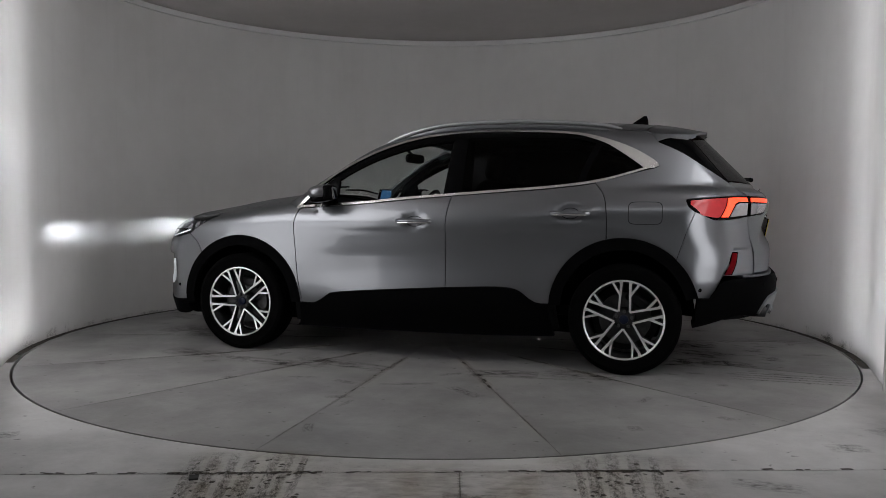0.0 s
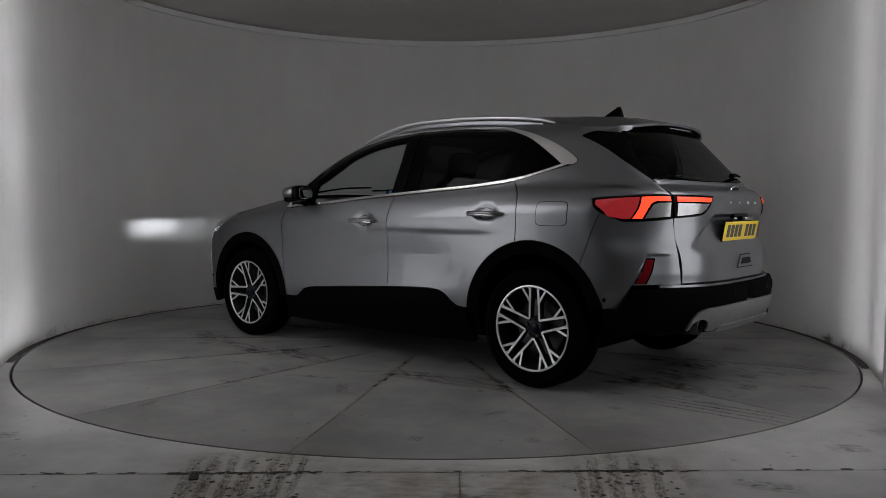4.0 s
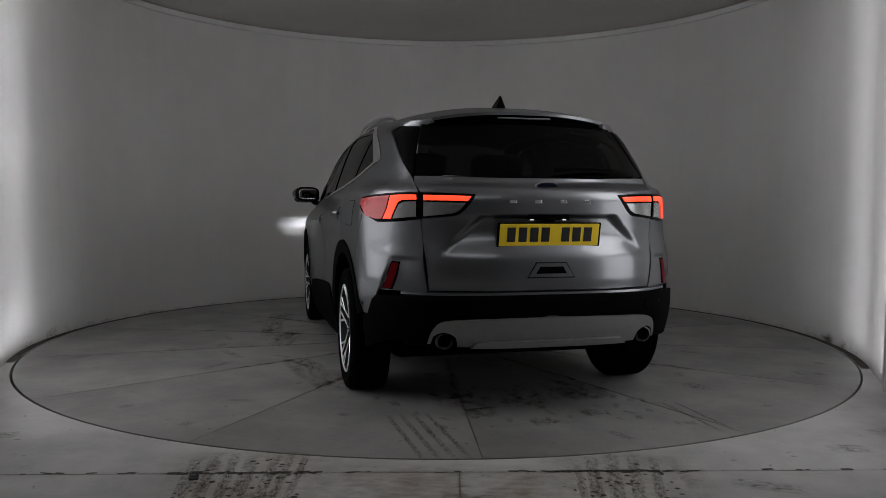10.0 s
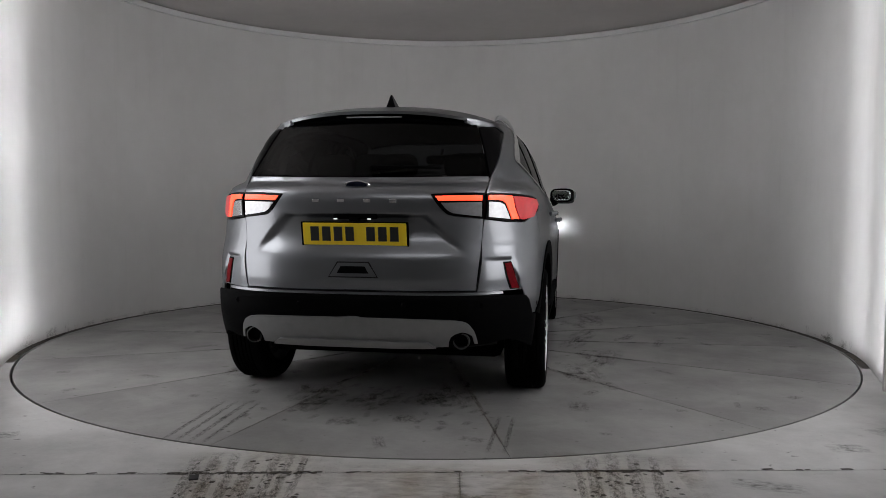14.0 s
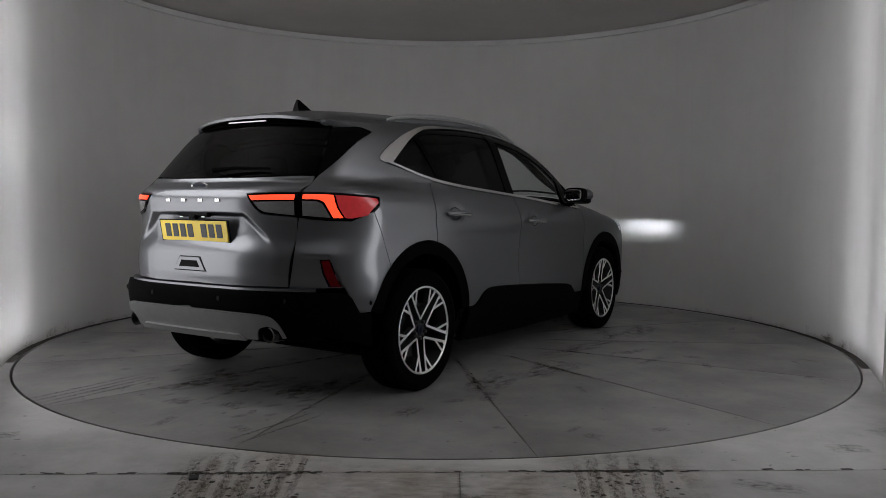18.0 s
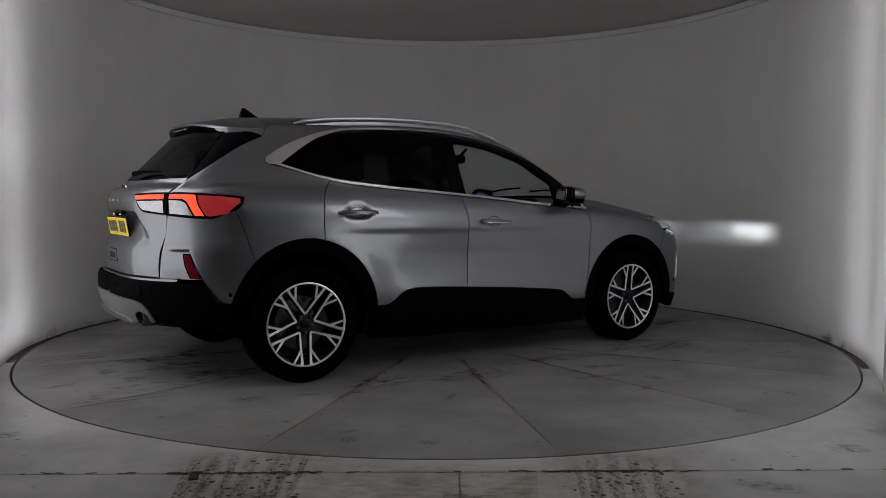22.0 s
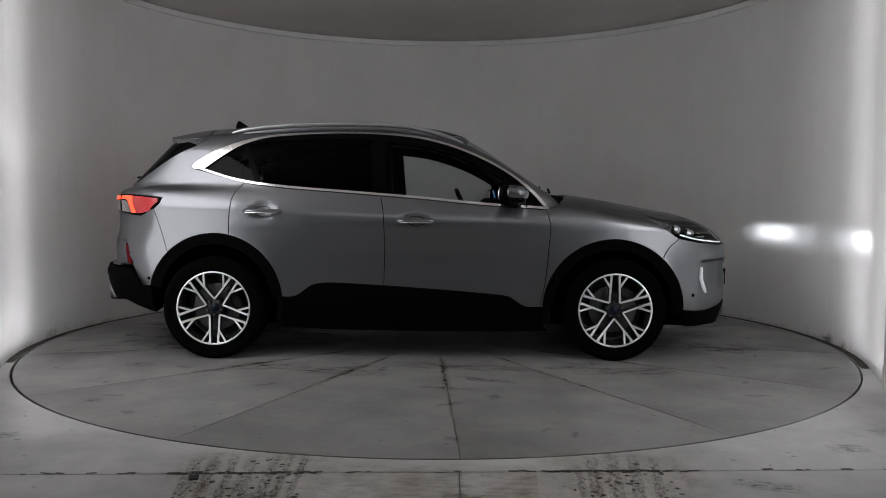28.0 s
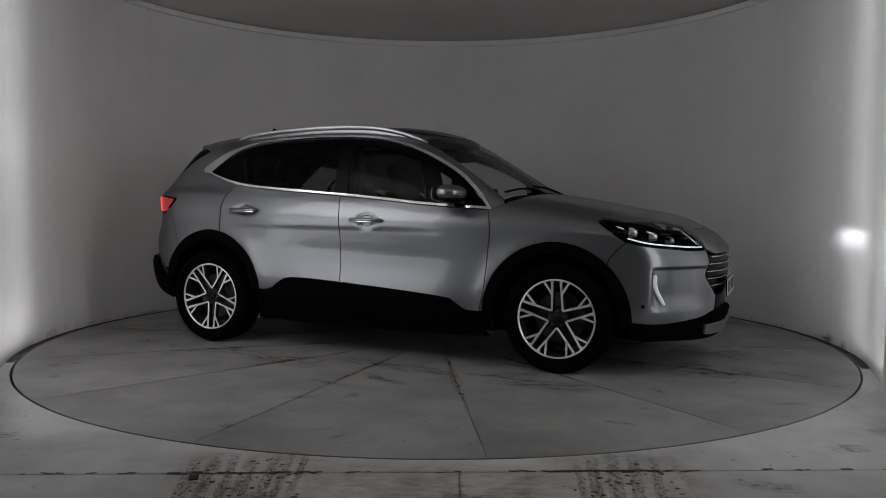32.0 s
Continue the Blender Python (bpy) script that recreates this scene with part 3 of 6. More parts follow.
TYRE_FILM = smear_material("tyre_film", (0.085, 0.072, 0.048), 0.54, 9.0, 1.6, 6.0)
CHIP_FILM = smear_material("chip_film", (0.035, 0.030, 0.022), 0.78, 1.2, 1.2, 5.0)
TREAD_FILM = smear_material("tread_film", (0.06, 0.054, 0.046), 0.54, 16.0, 1.5, 9.0)
DUST_FILM = smear_material("dust_film", (0.24, 0.165, 0.075), 0.58, 2.0, 4.0, 3.0)
OIL_FILM = smear_material("oil_film", (0.06, 0.048, 0.036), 0.55, 2.4, 2.4, 5.0)
SEAM_FILM = smear_material("seam_film", (0.075, 0.056, 0.036), 0.50, 7.0, 1.6, 6.0)
FOOT_SHADE_DIRT = smear_material("foot_film", (0.04, 0.032, 0.024), 0.82, 5.0, 0.8, 5.0)
SPOT_FILM = smear_material("spot_film", (0.07, 0.060, 0.048), 0.62, 1.6, 1.6, 2.4)
SCUFF_FILM = smear_material("scuff_film", (0.16, 0.135, 0.105), 0.52, 1.4, 1.8, 3.0)


def film(name, mat, parent, x, y, sx, sy, turn, z):
    """One thin sheet of dirt or painted shade, half sizes sx by sy."""
    key = mat.name
    me = bpy.data.meshes.get("sheet_" + key)
    if me is None:
        me = bpy.data.meshes.new("sheet_" + key)
        me.from_pydata([(-1, -1, 0), (1, -1, 0), (1, 1, 0), (-1, 1, 0)], [], [(0, 1, 2, 3)])
        me.materials.append(mat)
    ob = new(name, me)
    ob.parent = parent
    ob["kind"] = "stuff"
    ob.matrix_basis = pose(x, y, z, 0, 0, turn) @ Matrix.Diagonal((sx, sy, 1, 1))
    return ob


def floor_dirt_and_shade(base):
    """Tyre films, dusty patches and joint dirt on the fixed floor, and grime with painted shade at the wall's foot."""
    rng = random.Random(4)
    for x, y, sx, sy, t in ((-0.90, -3.26, 0.030, 0.32, 9), (-0.83, -3.24, 0.026, 0.36, 8), (-0.755, -3.25, 0.022, 0.36, 7), (-0.68, -3.30, 0.030, 0.30, 6), (-0.60, -3.24, 0.022, 0.34, 4), (-0.545, -3.25, 0.018, 0.34, 3), (-0.49, -3.20, 0.016, 0.30, 2),
                            (0.60, -3.30, 0.016, 0.30, -4), (0.66, -3.22, 0.026, 0.34, -6), (0.74, -3.20, 0.030, 0.36, -8), (0.82, -3.22, 0.026, 0.36, -9), (0.90, -3.22, 0.020, 0.34, -10)):
        film("tyre_film", TYRE_FILM, base, x, y, sx, sy, t, 0.0016)
    for k in range(110):
        x = rng.choice((rng.uniform(-1.0, -0.42), rng.uniform(0.5, 1.0), rng.uniform(-1.6, 2.2)))
        y = -3.118 + 0.042 * x + rng.gauss(0, 0.006)
        film("chip_film", CHIP_FILM, base, x, y, rng.uniform(0.008, 0.030), rng.uniform(0.004, 0.011), rng.uniform(-12, 16), 0.0026 + 0.0001 * (k % 3))
    for k in range(70):
        x, y = rng.choice((rng.uniform(-0.95, -0.45), rng.uniform(0.55, 0.98))), rng.uniform(-3.45, -2.98)
        film("chip_film", CHIP_FILM, base, x, y, rng.uniform(0.005, 0.014), rng.uniform(0.004, 0.012), rng.uniform(0, 180), 0.0026)
    for x, y, sx, sy, t in ((-0.66, -3.22, 0.34, 0.36, 4), (0.78, -3.22, 0.34, 0.36, -4), (0.1, -3.5, 0.9, 0.5, 0)):
        film("dust_film", DUST_FILM, base, x, y, sx, sy, t, 0.0008)
    for k in range(24):
        film("joint_film", SEAM_FILM, base, -2.4 + 0.2 * k, -3.118 + 0.042 * (-2.4 + 0.2 * k), 0.005 + 0.012 * rng.random(), 0.13, 92.4, 0.0020 + 0.0002 * (k % 2))
    for k in range(5):
        film("joint_film", SEAM_FILM, base, 0.142, -3.25 - 0.2 * k, 0.012, 0.12, 0, 0.0024 + 0.0002 * (k % 2))
    for k in range(22):
        x, y = rng.uniform(-2.6, 2.6), rng.uniform(-3.6, -2.2)
        if math.hypot(x, y) > RADIUS + 0.2:
            film("oil_film", OIL_FILM, base, x, y, rng.uniform(0.05, 0.16), rng.uniform(0.03, 0.07), rng.uniform(-20, 20), 0.0012)
    # dark sheets round the wall's foot: grime plus contact shade put into the colour
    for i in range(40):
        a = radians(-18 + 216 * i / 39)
        film("foot_film", FOOT_SHADE_DIRT, base, (WALL_R - 0.028) * math.cos(a), (WALL_R - 0.028) * math.sin(a), 0.034, 0.17, math.degrees(a), 0.0016 + 0.0003 * (i % 3))


def wall_scuffs():
    """Brown scuffs and splashes along the foot of the curved wall."""
    rng = random.Random(11)
    wall = bpy.data.objects["wall_curved"]
    for i in range(70):
        side = i % 2
        a = rng.triangular(-16, 80, -6)
        a = radians(180 - a if side else a)
        tall = rng.uniform(0.012, 0.035) * (1.5 if math.sin(a) < 0.1 else 0.8)
        ob = film("wall_scuff", SCUFF_FILM, wall, 0, 0, 1, 1, 0, 0)
        r = WALL_R - 0.0035
        ob.matrix_basis = pose(r * math.cos(a), r * math.sin(a), tall * 0.72, 90, 0, math.degrees(a) - 90) @ Matrix.Diagonal((rng.uniform(0.03, 0.10), tall, 1, 1))


def deck_dirt(thing):
    """Marks that turn with the deck: a tread print, dirty seams, oil stains."""
    rng = random.Random(5)
    for off in (0.58, 0.645, 0.71, 0.775):
        film("tread_film", TREAD_FILM, thing, -2.52, off, 0.015, 0.38, 92, 0.0016)
    for off in (-0.69, -0.76):
        film("tread_film", TREAD_FILM, thing, -2.5, off, 0.012, 0.30, 90, 0.0016)
    for k in range(14):
        a = 15.6 + 360 / 14 * k
        c, s = math.cos(radians(a)), math.sin(radians(a))
        for r, w, ln in ((1.05, 0.024, 0.26), (1.5, 0.026, 0.30), (2.0, 0.012, 0.30), (2.5, 0.007, 0.28)):
            film("seam_film", SEAM_FILM, thing, r * c, r * s, w * rng.uniform(0.2, 0.9), ln, a - 90, 0.0018)
            film("dust_film", DUST_FILM, thing, r * c, r * s, w * 1.2, ln, a - 90, 0.0008)
    for x, y, sx, sy in ((-1.9, 0.35, 0.22, 0.16), (-1.95, 0.0, 0.25, 0.14), (-1.85, -0.35, 0.24, 0.16), (-2.1, 0.3, 0.2, 0.1), (-1.3, 0.98, 0.30, 0.14), (-0.9, 1.1, 0.35, 0.12),
                         (-0.6, -1.25, 0.35, 0.12), (-1.1, -1.12, 0.3, 0.12), (0.7, 1.25, 0.4, 0.10), (1.2, -1.2, 0.35, 0.12), (0.3, 1.15, 0.4, 0.10), (0.2, -1.1, 0.5, 0.10), (2.0, 0.3, 0.3, 0.2), (2.1, -0.4, 0.3, 0.2),
                         (1.4, 1.15, 0.3, 0.12)):
        film("oil_film", OIL_FILM, thing, x, y, sx, sy, rng.uniform(-12, 12), 0.0012)
    for _ in range(22):
        a, r = rng.uniform(0, 2 * math.pi), rng.uniform(0.95, 1.75)
        film("oil_film", OIL_FILM, thing, 1.5 * r * math.cos(a), r * math.sin(a), rng.uniform(0.06, 0.20), rng.uniform(0.02, 0.06), rng.uniform(-40, 40), 0.0010)
    for _ in range(60):
        film("spot_film", SPOT_FILM, thing, rng.uniform(-2.5, -1.65), rng.gauss(0.0, 0.45), rng.uniform(0.02, 0.06), rng.uniform(0.012, 0.03), rng.uniform(-30, 30), 0.0020)
    for k in range(90):
        a, r = radians(15.6 + 360 / 14 * (k % 14)), rng.uniform(0.9, 1.9)
        off = rng.gauss(0, 0.008)
        film("chip_film", CHIP_FILM, thing, r * math.cos(a) - off * math.sin(a), r * math.sin(a) + off * math.cos(a), rng.uniform(0.01, 0.05), rng.uniform(0.004, 0.010), math.degrees(a), 0.0022)
    for _ in range(60):
        a, r = rng.uniform(0, 2 * math.pi), rng.uniform(1.2, 2.85)
        film("oil_film", OIL_FILM, thing, r * math.cos(a), r * math.sin(a), rng.uniform(0.02, 0.10), rng.uniform(0.015, 0.05), rng.uniform(0, 180), 0.0014)


curved_wall()
lip_and_ceiling()
outer_walls()
FLOOR = floor_slabs()
TABLE = turntable()
deck_dirt(TABLE)
floor_dirt_and_shade(FLOOR)
wall_scuffs()


def light_panel(s, x, y, z0, z1):
    """A tall lit white panel at the booth's mouth, standing on the wall's end."""
    long, turn = 1.6, 28.4
    k, c = math.sin(radians(turn)), math.cos(radians(turn))
    m = pose(s * (x - long / 2 * k), y - long / 2 * c, (z0 + z1) / 2, 0, 0, -s * turn)
    thing = tagged(new("light_panel"), "bright lit white panel at the booth mouth", "light panel", "wall light panels")
    part("diffuser", box(0.03, long, z1 - z0, 0.006), PANEL_LIGHT[(0 if s < 0 else 1) + (2 if z0 > 1 else 0)], thing, m=m)
    part("backing", box(0.02, long - 0.02, z1 - z0 - 0.02), LIP_PAINT, thing, m=m @ pose(s * 0.027, 0, 0))
    return thing


for side_sign, px, py in ((-1, 2.745, -1.34), (1, 2.735, -1.66)):
    for z0, z1 in ((0.40, 1.36), (1.55, 2.82)):
        light_panel(side_sign, px, py, z0, z1)


def ceiling_light(y, long, deep):
    """An added fill light, out of view: a long lit panel under the ceiling in front of the booth."""
    thing = tagged(new("ceiling_light"), "added fill light, long white panel under the ceiling, out of view", "ceiling light")
    m = pose(0, y, HEIGHT + 0.03)
    part("diffuser", box(long, deep, 0.012, 0.003), FILL_GLOW, thing, m=m @ pose(0, 0, -0.02))
    for dx, dy, sx, sy in ((0, deep / 2 + 0.012, long + 0.048, 0.02), (0, -deep / 2 - 0.012, long + 0.048, 0.02), (long / 2 + 0.012, 0, 0.02, deep), (-long / 2 - 0.012, 0, 0.02, deep)):
        part("frame_bar", box(sx, sy, 0.05, 0.002), LIP_PAINT, thing, m=m @ pose(dx, dy, -0.005))
    return thing


# unseen fill, added to brighten the wall's middle and the car
ceiling_light(-4.8, 2.8, 0.6)


def wall_washer(s, along, z0, z1, beams):
    """A slim batten close to the wall, just outside the booth's mouth, that lights along it."""
    c, k = math.cos(radians(FLARE)), math.sin(radians(FLARE))
    x, y = WALL_R * c - along * k - 0.038 * c, -WALL_R * k - along * c + 0.038 * k
    thing = tagged(new("wall_washer"), "slim white vertical light batten beside the wall", "studio lamp", "wall washers")
    part("batten", box(0.045, 0.03, z1 - z0, 0.004), LIP_PAINT, thing, m=pose(s * x, y, (z0 + z1) / 2, 0, 0, -s * FLARE))
    out = Vector((s * k, c, 0)).normalized()
    for power, spread, off in beams:
        eye = Vector((s * x, y, (z0 + z1) / 2)) + out * off
        area_lamp("washer_lamp", eye, eye + out + Vector((s * 0.04, 0, 0)), 0.04, z1 - z0 - 0.02, power, (0.955, 0.966, 1.0), spread)


wall_washer(-1, 0.58, 0.05, 2.82, ((5.2, 10, 0.02), (4.6, 26, 0.022), (3.0, 60, 0.024)))
wall_washer(1, 0.93, 0.05, 2.82, ((5.2, 10, 0.02), (4.6, 26, 0.022), (3.0, 60, 0.024)))


# ---- the car ----
def front_arch(a0, a1, r=0.475):
    return side_line(arc(1.34, 0.35, r, a0, a1))


def rear_arch(a0, a1, r=0.457):
    return side_line(arc(-1.345, 0.395, r, a0, a1))


GAP_F = side_line([(q[0], q[2]) for q in spline([(0.885, 0, 1.024), (0.913, 0, 0.914), (0.903, 0, 0.763), (0.880, 0, 0.536), (0.846, 0, 0.366)])])
GAP_M = side_line([(q[0], q[2]) for q in spline([(-0.229, 0, 1.110), (-0.207, 0, 0.984), (-0.199, 0, 0.757), (-0.203, 0, 0.507)])])
GAP_R = side_line([(q[0], q[2]) for q in spline([(-1.159, 0, 1.197), (-1.221, 0, 1.111), (-1.241, 0, 0.979), (-1.243, 0, 0.838)])])


def belt_points(x0, x1, drop=0.0, n=16):
    xs = [x0 + (x1 - x0) * i / n for i in range(n + 1)]
    return side_line([(x, float(belt(x)) - drop) for x in xs])


def side_spline(pairs):
    return side_line([(q[0], q[2]) for q in spline([(x, 0, z) for x, z in pairs])])


CHROME_TOP = [(-1.512, 1.287), (-1.541, 1.300), (-1.533, 1.322), (-1.433, 1.388), (-1.314, 1.444), (-1.157, 1.495), (-1.000, 1.527), (-0.765, 1.547), (-0.530, 1.556), (-0.308, 1.553),
              (-0.140, 1.542), (0.056, 1.516), (0.251, 1.462), (0.447, 1.385), (0.643, 1.277), (0.800, 1.153), (0.907, 1.030)]


def build_car():
    car = tagged(new("car"), "silver grey metallic family SUV with black cladding", "car")
    side = (0, 1, 0)
    lean = (0, 0.85, 0.53)

    # doors
    sill_f = side_spline([(0.846, 0.366), (0.80, 0.364), (0.75, 0.367), (0.70, 0.395), (0.655, 0.425), (0.60, 0.444), (0.256, 0.475), (-0.203, 0.507)])
    sill_r = side_spline([(-0.203, 0.507), (-0.502, 0.522), (-0.63, 0.520), (-0.70, 0.500), (-0.76, 0.455), (-0.80, 0.432), (-0.842, 0.426), (-0.889, 0.428)])
    doors_f = panel("front_door", closed(GAP_F, sill_f, GAP_M[::-1], belt_points(-0.229, 0.885, 0.006)), side, PAINT, car, grid=0.028)
    cut = math.degrees(math.atan2(0.428 - 0.395, -0.889 + 1.345))
    end = math.degrees(math.atan2(0.838 - 0.395, -1.243 + 1.345))
    doors_r = panel("rear_door", closed(GAP_M, sill_r, rear_arch(cut, end), GAP_R[::-1], belt_points(-1.159, -0.229, 0.006)), side, PAINT, car, grid=0.028)

    # front wing, up to the bonnet's edge
    hood_edge = [on_top(x, y) for x, y in ((0.99, 0.765), (1.2, 0.742), (1.4, 0.735), (1.6, 0.735), (1.75, 0.728))]
    lamp_back = on_side(1.583, 0.962)
    seam_f = [on_side(1.777, 0.83), on_side(1.70, 0.76), on_side(1.665, 0.695)]
    lamp_low = side_spline([(1.583, 0.962), (1.66, 0.910), (1.777, 0.832)])
    a_top = on_side(0.985, 1.055)
    panel("front_wing", closed(GAP_F[::-1], [on_side(0.905, 1.03), a_top], spline(hood_edge[:4]), spline([hood_edge[3], on_side(1.60, 0.975), lamp_back]), lamp_low, spline(seam_f),
                               front_arch(48, 178)), lean, PAINT, car, grid=0.035)

    # quarter panel and pillar behind the rear window
    glass_low, glass_top = on_tail(0.640, 1.203), np.array(on_side(-1.55, 1.455))
    lamp_tip = on_side(-1.708, 1.092)
    lamp_under = [lamp_tip, on_side(-1.725, 1.050), on_side(-1.765, 1.016)]
    seam_r = side_spline([(-1.765, 1.016), (-1.72, 0.90), (-1.662, 0.722)])
    lamp_up = [lamp_tip, on_side(-1.85, 1.104), on_tail(0.74, 1.112), on_tail(0.628, 1.115)]
    d_edge = [glass_low, on_side(-1.83, 1.285), on_side(-1.67, 1.39), on_side(-1.53, 1.455)]
    roof_edge_r = [on_top(-1.53, 0.56), on_top(-1.45, 0.575)]
    rear_start = math.degrees(math.atan2(0.722 - 0.395, -1.662 + 1.345))
    chrome_low = [on_side(-1.159, 1.197), on_side(-1.30, 1.232), on_side(-1.43, 1.268), on_side(-1.512, 1.287)]
    chrome_up = side_spline(CHROME_TOP[:7])
    panel("quarter_panel", closed(GAP_R[::-1], spline(chrome_low), chrome_up, [on_top(-1.0, 0.61)], spline([on_top(-1.0, 0.61), on_top(-1.25, 0.595), on_top(-1.45, 0.575)]),
                                  spline(roof_edge_r + [on_side(-1.525, 1.52), on_side(-1.53, 1.455)]), spline(d_edge[::-1]), [on_tail(0.628, 1.115)],
                                  spline(lamp_up[::-1]), spline(lamp_under), seam_r, rear_arch(rear_start, end)), (-0.35, 0.85, 0.38), PAINT, car, grid=0.035)

    # roof side strip over the windows and down the windscreen pillar
    side_top = side_spline(CHROME_TOP[6:])
    roof_edge = [on_top(-1.0, 0.61), on_top(-0.5, 0.625), on_top(0.0, 0.618), on_top(0.25, 0.60)]
    screen_edge = [np.array(q) for q in ((0.25, 0.60, 0), (0.45, 0.635, 0), (0.65, 0.675, 0), (0.82, 0.715, 0), (0.96, 0.755, 0))]
    screen_edge = [on_top(q[0], q[1]) for q in screen_edge]
    panel("roof_side", closed(side_top, [a_top], spline(screen_edge[::-1]), spline(roof_edge[::-1])), (0.15, 0.7, 0.7), PAINT, car, grid=0.035)

    # roof, bonnet
    roof_front = [on_top(0.25, 0.60), on_top(0.33, 0.40), on_top(0.375, 0.2), on_top(0.385, 0.0)]
    roof_back = [on_top(-1.50, 0.0), on_top(-1.495, 0.3), on_top(-1.45, 0.575)]
    sky = mirrored(closed(spline([on_top(-0.55, 0.0), on_top(-0.55, 0.46)]), spline([on_top(-0.55, 0.46), on_top(-0.2, 0.49), on_top(0.25, 0.47)]), spline([on_top(0.25, 0.47), on_top(0.335, 0.3), on_top(0.365, 0.0)])))
    panel("roof_glass", sky, (0, 0, 1), GLOSS_BLACK, car, "black glass roof panel", side="mid", off=0.003, thick=0.006, grid=0.06)
    panel("roof", mirrored(closed(spline(roof_back), spline([on_top(-1.45, 0.575), on_top(-1.25, 0.595), on_top(-1.0, 0.61)]), spline(roof_edge), spline(roof_front))), (0, 0, 1), PAINT, car, side="mid", grid=0.06)
    nose_edge = [on_top(2.12, 0.0), on_top(2.105, 0.25), on_top(2.05, 0.45), on_top(1.94, 0.60), on_top(1.75, 0.728)]
    cowl = [on_top(0.99, 0.765), on_top(1.04, 0.6), on_top(1.08, 0.3), on_top(1.09, 0.0)]
    panel("bonnet", mirrored(closed(spline(nose_edge), spline(hood_edge[::-1]), spline(cowl))), (0, 0, 1), PAINT, car, side="mid", grid=0.05)
    scuttle = closed(spline([on_top(1.085, 0.0), on_top(1.075, 0.3), on_top(1.035, 0.6), on_top(0.985, 0.76)]), spline([on_top(0.95, 0.75), on_top(0.965, 0.55), on_top(1.00, 0.3), on_top(1.01, 0.0)]))
    panel("windscreen_cowl", mirrored(scuttle), (0, 0, 1), BLACK_PLASTIC, car, side="mid", off=-0.012)

    # glass
    panel("windscreen", mirrored(closed(spline([on_top(1.0, 0.0), on_top(0.99, 0.3), on_top(0.96, 0.55), on_top(0.945, 0.748)]), spline(screen_edge[::-1][1:]), spline(roof_front[1:]))), (0.75, 0, 0.65), GLASS_CLEAR, car, side="mid",
          off=-0.006, thick=0.004, grid=0.06)
    win_top = side_spline([(-1.465, 1.300), (-1.38, 1.358), (-1.24, 1.443), (-1.12, 1.489), (-1.0, 1.514), (-0.765, 1.525), (-0.53, 1.534), (-0.255, 1.531)])
    win_top_f = side_spline([(-0.255, 1.531), (-0.140, 1.521), (0.056, 1.494), (0.24, 1.443), (0.42, 1.372), (0.61, 1.267), (0.76, 1.150), (0.865, 1.046)])
    bl = [on_side(x, float(belt(x)) + 0.014) for x in (-1.465, -1.3, -1.175, -0.969, -0.7, -0.434, -0.255)]
    bf = [on_side(x, float(belt(x)) + 0.014) for x in (-0.255, 0.062, 0.444, 0.70, 0.865)]
    wl, wr = panel("rear_side_window", closed(win_top, spline(bl[::-1])), lean, GLASS_DARK, car, off=-0.008, thick=0.004)
    panel("front_side_window", closed(win_top_f, spline(bf[::-1])), lean, GLASS_CLEAR, car, off=-0.008, thick=0.004)
    # black pillar between the doors and frame lines
    bp = closed([on_side(-0.175, 1.529), on_side(-0.305, 1.533)], spline([on_side(-0.305, 1.533), on_side(-0.30, 1.3), on_side(-0.285, 1.13)]), [on_side(-0.175, 1.122)])
    panel("door_pillar_trim", bp, lean, GLOSS_BLACK, car, off=-0.003, thick=0.02)
    dv = closed(spline([on_side(-1.16, 1.474), on_side(-1.10, 1.35), on_side(-1.045, 1.20)]), spline([on_side(-1.095, 1.207), on_side(-1.15, 1.35), on_side(-1.205, 1.461)]))
    panel("window_divider", dv, lean, GLOSS_BLACK, car, off=-0.004, thick=0.02)
    sail = closed([on_side(0.60, 1.055)], spline([on_side(0.60, 1.265), on_side(0.76, 1.148), on_side(0.868, 1.046)]), [on_side(0.75, 1.046)])
    panel("mirror_sail", sail, lean, GLOSS_BLACK, car, off=-0.002, thick=0.02)
    # dark door frame between glass and chrome
    top_r = [(-1.24, 1.443), (-1.12, 1.489), (-1.0, 1.514), (-0.765, 1.525), (-0.53, 1.534), (-0.255, 1.531)]
    top_f = [(-0.255, 1.531), (-0.140, 1.521), (0.056, 1.494), (0.24, 1.443), (0.42, 1.372), (0.61, 1.267), (0.76, 1.150), (0.865, 1.046)]
    for line, drop in ((top_r, 0.030), (top_f, 0.042)):
        under = [(x - 0.010, z - drop) for x, z in line]
        panel("window_frame", closed(side_spline(line), side_spline(under)[::-1]), lean, GLOSS_BLACK, car, "black window frame", off=-0.005, thick=0.02, shrink=0, grid=0.03)

    # chrome line round the windows
    up = side_spline(CHROME_TOP)
    wide = side_spline([(-1.449, 1.290), (-1.374, 1.346), (-1.236, 1.436), (-1.117, 1.483), (-1.0, 1.511), (-0.765, 1.531), (-0.530, 1.540), (-0.308, 1.537), (-0.140, 1.526), (0.056, 1.499), (0.251, 1.446), (0.435, 1.372), (0.625, 1.268), (0.775, 1.150), (0.875, 1.038)])
    trim = panel("window_trim", closed(up, wide[::-1], spline([on_side(-1.449, 1.290), on_side(-1.48, 1.287), on_side(-1.512, 1.287)])), lean, CHROME, car, "satin chrome window trim", off=0.004, thick=0.016, shrink=0, grid=0.03)
    xs = [0.907 - (0.907 + 1.505) * i / 60 for i in range(61)]
    b0 = side_line([(x, float(belt(x)) + (0.012 if x > -1.2 else 0.010)) for x in xs])
